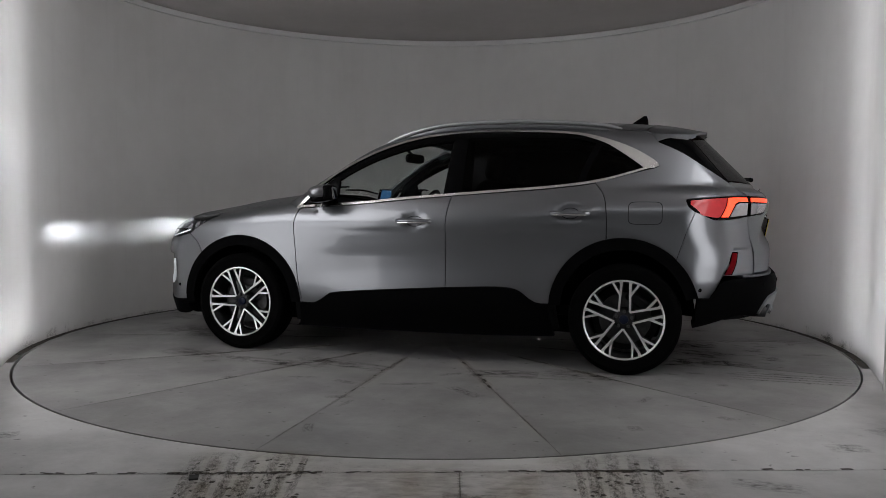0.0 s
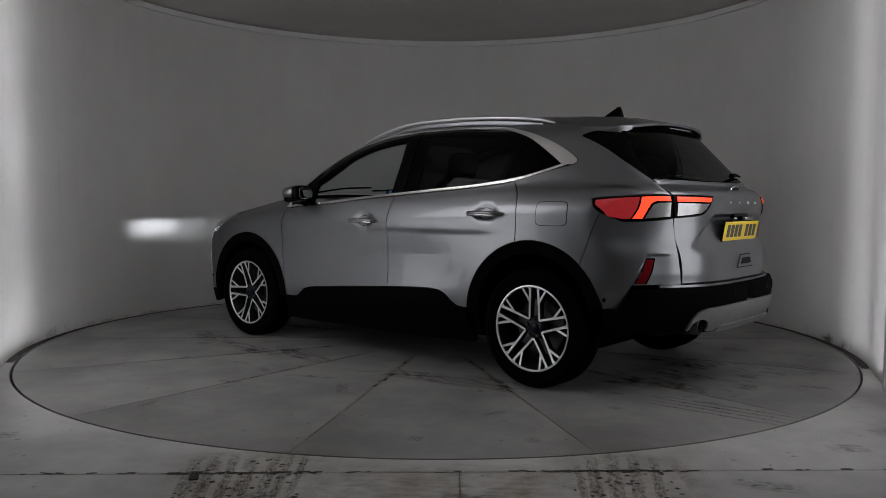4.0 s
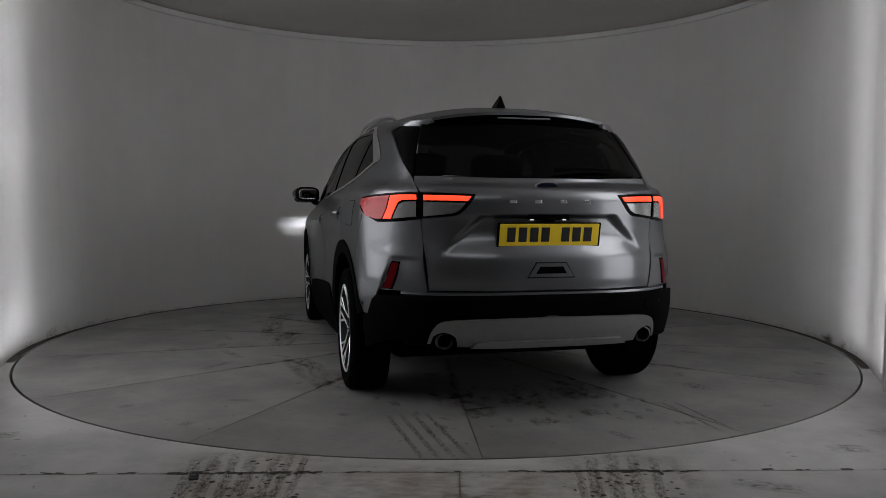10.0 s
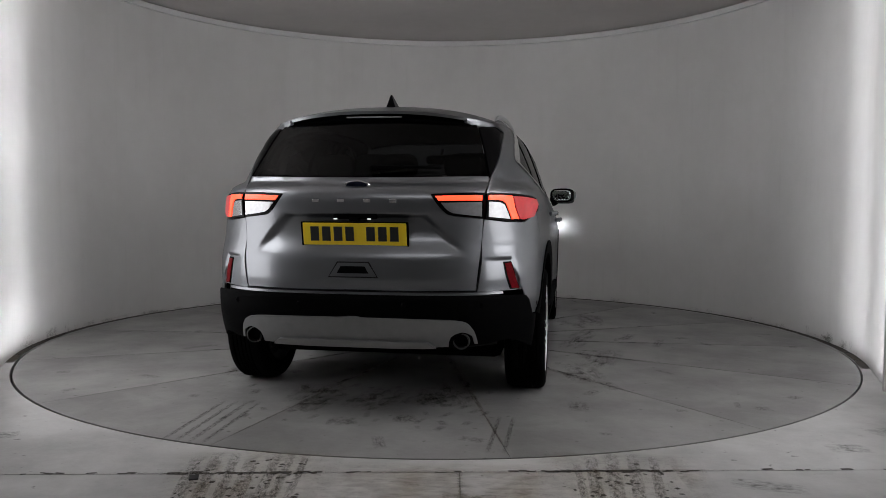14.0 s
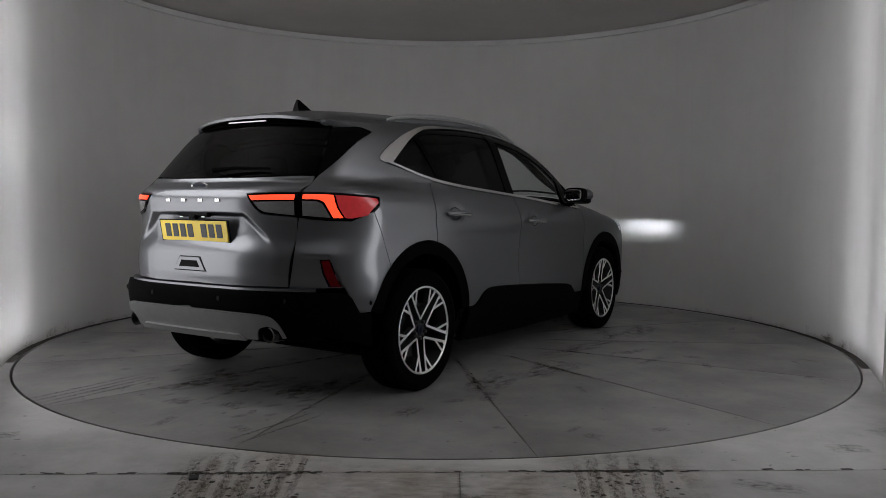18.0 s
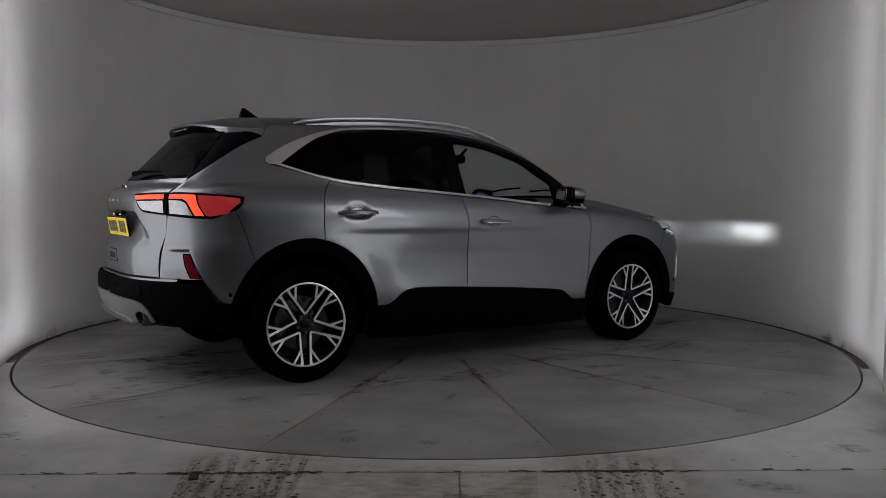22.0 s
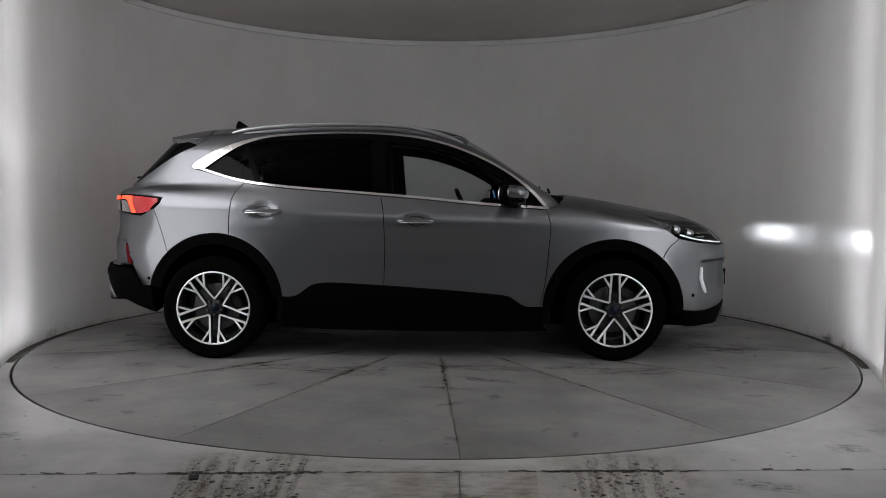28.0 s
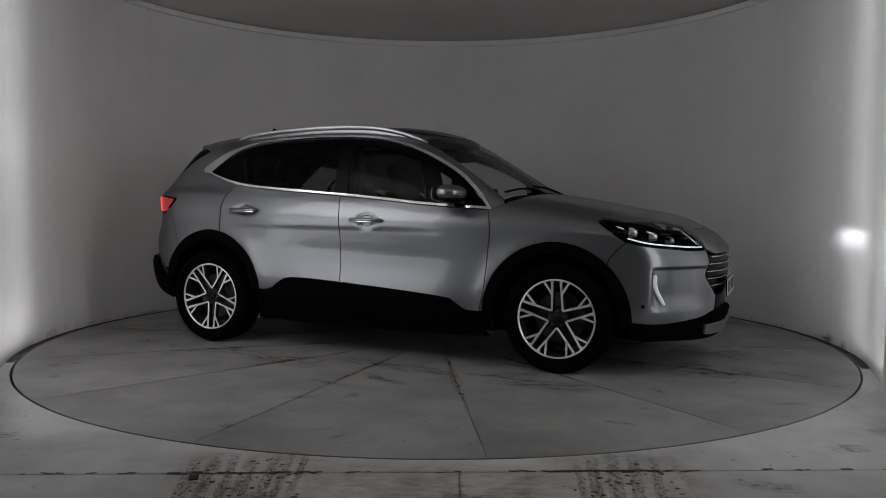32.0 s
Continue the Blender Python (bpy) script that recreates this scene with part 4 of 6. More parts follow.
    b1 = side_line([(x, float(belt(x)) - 0.004) for x in xs])
    panel("belt_trim", closed(b0, b1[::-1]), lean, CHROME, car, "thin satin chrome strip", off=0.005, thick=0.016, shrink=0, grid=0.03)

    # cladding: arches and sills
    for name, cx, cz, r0, r1, a0, a1 in (("front_arch_trim", 1.34, 0.35, 0.475, 0.405, -4, 178), ("rear_arch_trim", -1.345, 0.395, 0.457, 0.385, 4, 167)):
        o = side_line(arc(cx, cz, r0, a0, a1, 40))
        i = side_line(arc(cx, cz, r1, a1, a0, 40))
        panel(name, closed(o, i), side, BLACK_PLASTIC, car, "textured black wheel arch trim", off=0.007, thick=0.05, shrink=0, grid=0.03)
    sill_low = side_spline([(0.90, 0.20), (0.4, 0.195), (-0.4, 0.20), (-0.92, 0.215)])
    fa, ra = side_line(arc(1.34, 0.35, 0.475, 198, 178, 6)), side_line(arc(-1.345, 0.395, 0.457, 4, -22, 6))
    panel("sill_cladding", closed(fa, sill_f, sill_r, ra, sill_low[::-1]), side, BLACK_PLASTIC, car, "textured black sill cladding", off=0.010, thick=0.04, grid=0.04)

    # rear: painted bumper corner, tailgate, lamps
    strip_z = 0.628
    corner = closed(seam_r, rear_arch(rear_start, 166, 0.457), spline([on_side(-1.785, 0.495), on_side(-1.86, 0.492)]),
                    spline([on_side(-1.86, 0.492), on_side(-1.90, 0.56), on_tail(0.80, strip_z)]), spline([on_tail(0.80, strip_z), on_tail(0.7, strip_z), on_tail(0.592, strip_z)]),
                    spline([on_tail(0.592, strip_z), on_tail(0.612, 0.835), on_tail(0.622, 0.985)]), spline([on_tail(0.622, 0.985), on_tail(0.72, 0.972), on_tail(0.80, 0.968), on_side(-1.87, 0.968), on_side(-1.765, 1.016)]))
    panel("bumper_corner", corner, (-0.7, 0.7, 0), PAINT, car, grid=0.016, shrink=0.001)
    gate_low = [on_tail(0.0, 0.640), on_tail(0.3, 0.638), on_tail(0.588, 0.635)]
    gate_side = [on_tail(0.588, 0.635), on_tail(0.608, 0.835), on_tail(0.617, 0.985)]
    lamp_in = [on_tail(0.617, 0.988), on_tail(0.55, 0.994), on_tail(0.455, 1.008), on_tail(0.405, 1.06), on_tail(0.372, 1.108)]
    lamp_in_top = [on_tail(0.372, 1.108), on_tail(0.5, 1.114), on_tail(0.622, 1.116)]
    gate_up = [on_tail(0.622, 1.116), on_tail(0.635, 1.165), on_tail(0.630, 1.200)]
    glass_line = [on_tail(0.630, 1.200), on_tail(0.3, 1.192), on_tail(0.0, 1.190)]
    gate = panel("tailgate", mirrored(closed(spline(gate_low), spline(gate_side), spline(lamp_in), spline(lamp_in_top), spline(gate_up), spline(glass_line))), (-1, 0, 0.15), PAINT, car, side="mid", grid=0.0135, shrink=0.001)
    top_z = 1.492
    panel("rear_window", mirrored(closed(spline([on_tail(0.0, 1.195), on_tail(0.3, 1.197), on_tail(0.628, 1.205)]), spline([on_tail(0.628, 1.205), on_tail(0.605, 1.29), on_tail(0.578, 1.38), on_tail(0.545, top_z - 0.02)]),
                                         spline([on_tail(0.545, top_z - 0.02), on_tail(0.3, top_z), on_tail(0.0, top_z)]))), (-0.8, 0, 0.6), GLASS_DARK, gate, side="mid", off=-0.003, thick=0.005, grid=0.05)
    # lamps: dark surround, then the lit pieces proud of it
    outer = closed(spline(lamp_up), spline([on_tail(0.628, 1.115), on_tail(0.624, 0.988)]), spline([on_tail(0.624, 0.988), on_tail(0.72, 0.975), on_tail(0.80, 0.971), on_side(-1.87, 0.971), on_side(-1.765, 1.018)]), spline(lamp_under[::-1]))
    diag = (-0.75, 0.66, 0)
    lamps = panel("tail_lamp", outer, diag, GLOSS_BLACK, car, "red tail lamp with lit strip", off=0.004, grid=0.03)
    inner = closed(spline(lamp_in), spline(lamp_in_top), [on_tail(0.622, 1.116), on_tail(0.617, 0.988)])
    lamps_in = panel("inner_tail_lamp", inner, (-1, 0, 0), GLOSS_BLACK, car, "clear and red inner tail lamp", off=0.004, grid=0.03)
    both_out, both_in = tuple(lamps), tuple(lamps_in)
    T, S = on_tail, on_side
    panel("red_lens", closed(spline([S(-1.735, 1.082), S(-1.80, 1.090), T(0.80, 1.097), T(0.750, 1.101)]), spline([T(0.750, 1.101), T(0.763, 1.04), T(0.782, 0.985)]), spline([T(0.782, 0.985), S(-1.885, 0.982), S(-1.87, 0.983), S(-1.80, 0.997)]), spline([S(-1.80, 0.997), S(-1.785, 1.018), S(-1.735, 1.060)])), diag, RED_LIT, both_out, off=0.008, grid=0.03, shrink=0.0008)
    panel("led_strip", closed(spline([T(0.638, 1.103), T(0.70, 1.104), T(0.744, 1.101)]), spline([T(0.744, 1.101), T(0.757, 1.04), T(0.776, 0.985)]), spline([T(0.776, 0.985), T(0.744, 0.985)]), spline([T(0.744, 0.985), T(0.728, 1.035), T(0.716, 1.066)]), spline([T(0.716, 1.066), T(0.70, 1.078), T(0.638, 1.080)])), (-0.85, 0.53, 0), RED_LED, both_out, "lit red strip", off=0.010, grid=0.02, shrink=0.0008)
    panel("clear_lens", closed(spline([T(0.638, 1.072), T(0.69, 1.070), T(0.709, 1.060)]), spline([T(0.709, 1.060), T(0.722, 1.03), T(0.736, 0.986)]), spline([T(0.736, 0.986), T(0.638, 0.998)])), (-0.9, 0.44, 0), CLEAR_LENS, both_out, off=0.008, grid=0.02, shrink=0.0008)
    panel("led_strip", closed(spline([T(0.608, 1.102), T(0.5, 1.100), T(0.395, 1.096)]), spline([T(0.412, 1.074), T(0.5, 1.076), T(0.608, 1.077)])), (-1, 0, 0), RED_LED, both_in, "lit red strip", off=0.010, grid=0.02, shrink=0.0008)
    panel("clear_lens", closed(spline([T(0.608, 1.070), T(0.5, 1.068), T(0.420, 1.066)]), spline([T(0.45, 1.03), T(0.475, 1.016)]), spline([T(0.55, 1.006), T(0.608, 1.000)])), (-1, 0, 0), CLEAR_LENS, both_in, off=0.008, grid=0.02, shrink=0.0008)
    # reflectors and the bright strip over the bumper
    panel("reflector_surround", closed(spline([T(0.752, 0.778), T(0.708, 0.776)]), spline([T(0.708, 0.776), T(0.722, 0.70), T(0.742, 0.632)]), spline([T(0.742, 0.632), T(0.794, 0.630)]), spline([T(0.794, 0.630), T(0.774, 0.70), T(0.752, 0.778)])), (-0.9, 0.42, 0), GLOSS_BLACK, car, off=0.002, grid=0.02)
    panel("reflector", closed(spline([T(0.747, 0.770), T(0.716, 0.768)]), spline([T(0.716, 0.768), T(0.730, 0.70), T(0.750, 0.636)]), spline([T(0.750, 0.636), T(0.788, 0.634)]), spline([T(0.788, 0.634), T(0.768, 0.70), T(0.747, 0.770)])), (-0.9, 0.42, 0), REFLECTOR, car, "dark red reflector", off=0.005, grid=0.02)
    return car, doors_f, doors_r, gate


CAR, DOORS_F, DOORS_R, GATE = build_car()


def superellipsoid(sx, sy, sz, e=0.6, n=20, m=12):
    """A cushion-like solid: a ball drawn towards its box."""
    bm = bmesh.new()

    def pw(v):
        return math.copysign(abs(v) ** e, v)
    rows = []
    for j in range(1, m):
        b = -math.pi / 2 + math.pi * j / m
        rows.append([bm.verts.new((sx * pw(math.cos(b)) * pw(math.cos(2 * math.pi * i / n)), sy * pw(math.cos(b)) * pw(math.sin(2 * math.pi * i / n)), sz * pw(math.sin(b)))) for i in range(n)])
    lo, hi = bm.verts.new((0, 0, -sz)), bm.verts.new((0, 0, sz))
    for a, b in zip(rows, rows[1:]):
        for i in range(n):
            bm.faces.new((a[i], a[(i + 1) % n], b[(i + 1) % n], b[i]))
    for i in range(n):
        bm.faces.new((lo, rows[0][(i + 1) % n], rows[0][i]))
        bm.faces.new((hi, rows[-1][i], rows[-1][(i + 1) % n]))
    return bm


def prism(outline, y0, y1, taper=1.0):
    """A side outline of (x, z) pairs given width from y0 to y1."""
    bm = bmesh.new()
    a = [bm.verts.new((x, y0, z)) for x, z in outline]
    b = [bm.verts.new((x, y1, z)) for x, z in outline]
    bm.faces.new(a)
    bm.faces.new(b[::-1])
    for i in range(len(a)):
        j = (i + 1) % len(a)
        bm.faces.new((a[j], a[i], b[i], b[j]))
    return bm


# ---- wheels ----
def build_wheel():
    """One wheel about its own hub, its face towards +y: tyre, rim barrel, ten forked spokes, cap, nuts, brake disc."""
    wheel = part("wheel", lathe([(0.236, -0.115), (0.246, -0.10), (0.238, -0.085), (0.225, -0.04), (0.222, 0.03), (0.230, 0.06), (0.239, 0.093)], 64), ALLOY_DARK, CAR, "alloy wheel with machined forked spokes", smooth=True)
    tyre = [(0.240, -0.105), (0.262, -0.118), (0.300, -0.120), (0.332, -0.112), (0.341, -0.098), (0.3455, -0.085), (0.346, -0.06)]
    for k in range(5):
        y = -0.057 + 0.0235 * k
        tyre += [(0.346, y), (0.346, y + 0.016), (0.339, y + 0.018), (0.339, y + 0.022)]
    tyre += [(0.346, 0.062), (0.3455, 0.074), (0.341, 0.085), (0.334, 0.094), (0.318, 0.099), (0.316, 0.101), (0.300, 0.1025), (0.298, 0.1015), (0.272, 0.102), (0.262, 0.101), (0.252, 0.096), (0.247, 0.088)]
    part("tyre", lathe(tyre, 96), RUBBER, wheel, "black road tyre", smooth=True)
    part("rim_flange", lathe([(0.247, 0.086), (0.2505, 0.094), (0.250, 0.098), (0.243, 0.099), (0.2385, 0.095), (0.238, 0.092)], 96), ALLOY, wheel, "bright machined rim edge", smooth=True)
    part("rim_back", lathe([(0.001, -0.02), (0.10, -0.02), (0.11, -0.06), (0.21, -0.06)], 48), ALLOY_DARK, wheel)
    part("brake_disc", lathe([(0.07, -0.005), (0.16, -0.005), (0.162, -0.008), (0.162, -0.028), (0.07, -0.028)], 64), STEEL, wheel, smooth=True)
    part("brake_caliper", box(0.07, 0.05, 0.15, 0.015), ALLOY_DARK, wheel, m=pose(-0.125, -0.01, 0.055, 0, 22, 0))

    def bar(p, q, w0, w1, y0=0.072, y1=0.092, dish=0.0):
        """A flat-faced spoke from p to q in the wheel's plane, chamfered into dark flanks."""
        p, q = Vector((p[0], 0, p[1])), Vector((q[0], 0, q[1]))
        t = (q - p).normalized()
        s = Vector((-t.z, 0, t.x))
        bm = bmesh.new()
        rows = []
        for k in range(5):
            u = k / 4
            c = p.lerp(q, u)
            r = c.length
            y = 0.068 + (0.094 - 0.068) * min(1, (r / 0.24) ** 1.6)
            w = (w0 + (w1 - w0) * u) / 2
            rows.append([bm.verts.new(v) for v in (c - s * (w + 0.004) + Vector((0, y - 0.035, 0)), c - s * w + Vector((0, y - 0.003, 0)), c - s * (w - 0.002) + Vector((0, y, 0)),
                                                   c + s * (w - 0.002) + Vector((0, y, 0)), c + s * w + Vector((0, y - 0.003, 0)), c + s * (w + 0.004) + Vector((0, y - 0.035, 0)))])
        for a, b in zip(rows, rows[1:]):
            for i in range(5):
                bm.faces.new((a[i], a[i + 1], b[i + 1], b[i])).material_index = 1 if i in (0, 4) else 0
            bm.faces.new((a[5], a[0], b[0], b[5])).material_index = 1
        bm.faces.new(rows[0]).material_index = 1
        bm.faces.new(rows[-1][::-1]).material_index = 1
        return bm

    def polar(r, a):
        return (r * math.cos(a), r * math.sin(a))

    spoke = None
    for k in range(5):
        a = radians(-90 + 72 * k)
        c, s = math.cos(a), math.sin(a)

        def at(r, off):
            return (r * c - off * s, r * s + off * c)
        if spoke is None:
            bm = bmesh.new()
            for sign in (-1, 1):
                for piece in (bar(at(0.048, sign * 0.0345), at(0.243, sign * 0.0265), 0.0135, 0.017),
                              bar(at(0.150, sign * 0.029), (0.241 * math.cos(a + sign * radians(19.5)), 0.241 * math.sin(a + sign * radians(19.5))), 0.016, 0.014),
                              bar(at(0.213, sign * 0.0255), (0.243 * math.cos(a + sign * radians(9.5)), 0.243 * math.sin(a + sign * radians(9.5))), 0.008, 0.012)):
                    me = bpy.data.meshes.new("piece")
                    piece.to_mesh(me)
                    piece.free()
                    bm.from_mesh(me)
                    bpy.data.meshes.remove(me)
            spoke = part("spoke", bm, ALLOY, wheel, "bright forked spoke", second=ALLOY_DARK)
        else:
            ob = new("spoke", spoke.data)
            ob.parent = wheel
            ob["label"] = "bright forked spoke"
            ob.matrix_basis = pose(0, 0, 0, 0, -72 * k, 0)
    part("hub", lathe([(0.001, 0.060), (0.048, 0.060), (0.060, 0.056), (0.064, 0.05), (0.068, 0.02)], 40), ALLOY_DARK, wheel, smooth=True)
    part("hub_cap", lathe([(0.001, 0.074), (0.022, 0.073), (0.028, 0.069), (0.030, 0.062)], 32), BADGE_BLUE, wheel, "dark blue hub cap", smooth=True)
    for k in range(5):
        a = radians(-90 + 72 * k)
        part("wheel_nut", lathe([(0.001, 0.078), (0.008, 0.077), (0.0105, 0.072), (0.0105, 0.055)], 6), STEEL, wheel, m=pose(0.050 * math.cos(a), 0, 0.050 * math.sin(a)))
    return wheel


def place_wheels():
    first = build_wheel()
    first.matrix_basis = pose(-1.355, 0.808, 0.346) @ pose(0, 0, 0, 0, 33, 0)
    for x, y, rz, spin in ((1.355, 0.806, 0, 54), (-1.355, -0.808, 180, 0), (1.355, -0.806, 180, 36)):
        ob = first.copy()
        scene.collection.objects.link(ob)
        ob.parent = CAR
        ob.matrix_basis = pose(x, y, 0.346, 0, 0, rz) @ pose(0, 0, 0, 0, spin, 0)
        for kid in first.children:
            k2 = kid.copy()
            scene.collection.objects.link(k2)
            k2.parent = ob


def wheel_wells():
    for cx, cz in ((1.34, 0.36), (-1.345, 0.39)):
        for s in (1, -1):
            bm = bmesh.new()
            rows = []
            for i in range(25):
                a = radians(-6 + 192 * i / 24)
                rows.append([bm.verts.new((cx + r * math.cos(a), s * y, cz + r * math.sin(a))) for r, y in ((0.43, 0.872), (0.425, 0.85), (0.42, 0.60), (0.05, 0.58))])
            for a, b in zip(rows, rows[1:]):
                for k in range(3):
                    bm.faces.new((a[k], a[k + 1], b[k + 1], b[k]))
            part("wheel_liner", bm, UNDER, CAR)


# ---- everything else on the car ----
def rear_end():
    T, S = on_tail, on_side
    B = phi_bumper
    tail_b = lambda y, z: on_tail(y, z, B)
    side_b = lambda x, z: on_side(x, z, B)
    diag = (-0.75, 0.66, 0)
    # black bumper in two mirrored halves that meet in the middle
    top = [tail_b(0.0, 0.622), tail_b(0.3, 0.622), tail_b(0.6, 0.620), tail_b(0.74, 0.612), side_b(-1.94, 0.60), side_b(-1.90, 0.55), side_b(-1.865, 0.490)]
    end = [side_b(-1.865, 0.490), side_b(-1.79, 0.488)]
    arch_end = [side_b(-1.79, 0.488), side_b(-1.782, 0.40), side_b(-1.76, 0.31)]
    bottom = [side_b(-1.76, 0.31), side_b(-1.88, 0.345), tail_b(0.74, 0.385), tail_b(0.62, 0.372), tail_b(0.3, 0.358), tail_b(0.0, 0.355)]
    bumper = panel("rear_bumper", closed(spline(top), spline(end), spline(arch_end), spline(bottom)), diag, BLACK_PLASTIC, CAR, "black plastic rear bumper", field=B, thick=0.11, grid=0.035, shrink=0)
    panel("bumper_strip", closed(spline([tail_b(0.0, 0.632), tail_b(0.4, 0.632), tail_b(0.73, 0.630)]), spline([tail_b(0.73, 0.623), tail_b(0.4, 0.625), tail_b(0.0, 0.625)])), (-0.9, 0.4, 0), PAINT, CAR, "thin silver strip over bumper", field=B, off=-0.02, thick=0.06, shrink=0)
    # silver lower plate with exhaust cut-outs
    plate_edge = closed(spline([tail_b(0.0, 0.513), tail_b(0.3, 0.511), tail_b(0.50, 0.503), tail_b(0.565, 0.480), tail_b(0.590, 0.43), tail_b(0.598, 0.385)]),
                        spline([tail_b(0.598, 0.385), tail_b(0.584, 0.385)]), spline([tail_b(0.584, 0.385), tail_b(0.576, 0.425), tail_b(0.53, 0.447), tail_b(0.478, 0.425), tail_b(0.464, 0.375)]),
                        spline([tail_b(0.464, 0.375), tail_b(0.3, 0.372), tail_b(0.0, 0.372)]))
    panel("skid_plate", mirrored(plate_edge), (-1, 0, 0), SILVER_PLASTIC, CAR, "silver lower bumper plate", side="mid", field=B, off=0.012, thick=0.03, shrink=0, grid=0.025)
    lip = closed(spline([tail_b(0.0, 0.404), tail_b(0.3, 0.404), tail_b(0.37, 0.402)]), spline([tail_b(0.405, 0.374), tail_b(0.2, 0.372), tail_b(0.0, 0.372)]))
    panel("skid_lip", mirrored(lip), (-1, 0, 0), SILVER_PLASTIC, CAR, "silver lip under the bumper plate", side="mid", field=B, off=0.026, thick=0.035, shrink=0, grid=0.03)
    for s in (1, -1):
        tip = part("exhaust_tip", lathe([(0.034, 0.02), (0.040, 0.018), (0.041, -0.01), (0.041, -0.12), (0.035, -0.12), (0.034, 0.02)], 40, "x"), STEEL, CAR, "round steel exhaust tip", smooth=True, m=pose(-2.178, s * 0.527, 0.397, 0, 0, 180))
        part("exhaust_bore", lathe([(0.001, -0.03), (0.035, -0.03), (0.035, 0.012)], 32, "x"), UNDER, tip, m=pose(-2.178, s * 0.527, 0.397, 0, 0, 180))
    for y in (0.62, 0.26, -0.26, -0.62):
        part("parking_sensor", lathe([(0.001, 0.003), (0.011, 0.003), (0.014, 0.0)], 20, "x"), GLOSS_BLACK, CAR, m=pose(float(tail_b(y, 0.572)[0]) - 0.001, y, 0.572, 0, 0, 180))
    part("tow_cap", lathe([(0.001, 0.003), (0.028, 0.003), (0.031, 0.0)], 28, "x"), BLACK_PLASTIC, CAR, m=pose(float(tail_b(-0.54, 0.56)[0]) - 0.001, -0.54, 0.56, 0, 0, 180 + 22))
    # spoiler
    cap = lambda x, y, z: z - (roof_line(x) - 0.085 * (np.abs(y) / 0.6) ** 2.6)
    R = lambda x, y: on_top(x, y, cap)
    sp = closed(spline([R(-1.83, 0.0), R(-1.822, 0.25), R(-1.775, 0.45), R(-1.70, 0.555)]), spline([R(-1.70, 0.555), R(-1.60, 0.612), R(-1.51, 0.630), R(-1.455, 0.60)]), spline([R(-1.455, 0.60), R(-1.50, 0.3), R(-1.505, 0.0)]))
    spoiler = panel("spoiler", mirrored(sp), (0, 0, 1), PAINT, CAR, "body-colour roof spoiler", side="mid", field=cap, off=0.003, thick=0.016, both=True, grid=0.04)
    edge = spline([R(-1.50, 0.628), R(-1.60, 0.612), R(-1.70, 0.555), R(-1.755, 0.49)], 0.02)
    foot = spline([S(-1.525, 1.458) + np.array((0, 0.004, 0)), S(-1.60, 1.478) + np.array((-0.01, -0.006, 0.004)), R(-1.70, 0.545) + np.array((0, 0, -0.040)), R(-1.755, 0.488) + np.array((0, 0, -0.020))], 0.02)
    for s in (1, -1):
        bm = bmesh.new()
        n = 14
        rows = []
        for i in range(n + 1):
            a, b = edge[round(i * (len(edge) - 1) / n)], foot[round(i * (len(foot) - 1) / n)]
            inward = np.array((0.012, -0.014, 0))
            rows.append([bm.verts.new(np.array((1, s, 1)) * q) for q in (a, (a + b) / 2 + np.array((-0.002, 0.004, 0)), b, b + inward, a + inward)])
        for a, b in zip(rows, rows[1:]):
            for i in range(5):
                bm.faces.new((a[i], a[(i + 1) % 5], b[(i + 1) % 5], b[i]))
        bm.faces.new(rows[0])
        bm.faces.new(rows[-1][::-1])
        part("spoiler_fin", bm, PAINT, spoiler, "body-colour spoiler cheek", smooth=True)
    part("brake_light", box(0.012, 0.30, 0.008, 0.002), CLEAR_LENS, spoiler, "clear high-level brake light strip", m=pose(-1.822, 0, 1.518))
    low_edge = [T(0.640, 1.203), S(-1.83, 1.285), S(-1.67, 1.39), S(-1.53, 1.455)]
    blade = closed(spline(low_edge), [S(-1.53, 1.50), T(0.552, 1.472)], spline([T(0.552, 1.472), T(0.584, 1.38), T(0.611, 1.29), T(0.634, 1.205)]))
    panel("window_side_blade", blade, (-0.62, 0.62, 0.48), GLOSS_BLACK, CAR, "gloss black blade beside rear window", off=-0.002, thick=0.02)
    band = mirrored(closed(spline([T(0.0, 1.498), T(0.3, 1.498), T(0.545, 1.478)]), spline([T(0.535, 1.535), T(0.3, 1.555), T(0.0, 1.56)])))
    panel("spoiler_underside", band, (-0.8, 0, 0.6), GLOSS_BLACK, CAR, side="mid", off=-0.004, thick=0.02)
    # badge, letters as plain bars, plate
    x_at = lambda y, z: float(on_tail(y, z)[0])
    oval = part("badge", lathe([(0.001, 0.004), (0.054, 0.004), (0.062, 0.006), (0.066, 0.0)], 40, "x"), CHROME, GATE, "oval chrome-rimmed badge", smooth=True, m=pose(x_at(0, 1.151) - 0.004, 0, 1.151, 0, 22, 180) @ Matrix.Diagonal((1, 1, 0.34, 1)))
    part("badge_field", lathe([(0.001, 0.0065), (0.050, 0.006), (0.054, 0.003)], 40, "x"), BADGE_BLUE, oval, m=pose(x_at(0, 1.151) - 0.004, 0, 1.151, 0, 22, 180) @ Matrix.Diagonal((1, 1, 0.33, 1)))
    for y in (0.194, 0.066, -0.066, -0.194):
        part("letter_bar", box(0.006, 0.036, 0.016, 0.002), CHROME, GATE, "plain chrome letter shape", m=pose(x_at(y, 1.073) - 0.002, y, 1.073))
    plate = part("number_plate", box(0.008, 0.542, 0.136, 0.003), GLOSS_BLACK, GATE, "yellow number plate in black holder", m=pose(-2.206, 0, 0.904, 0, -10, 0))
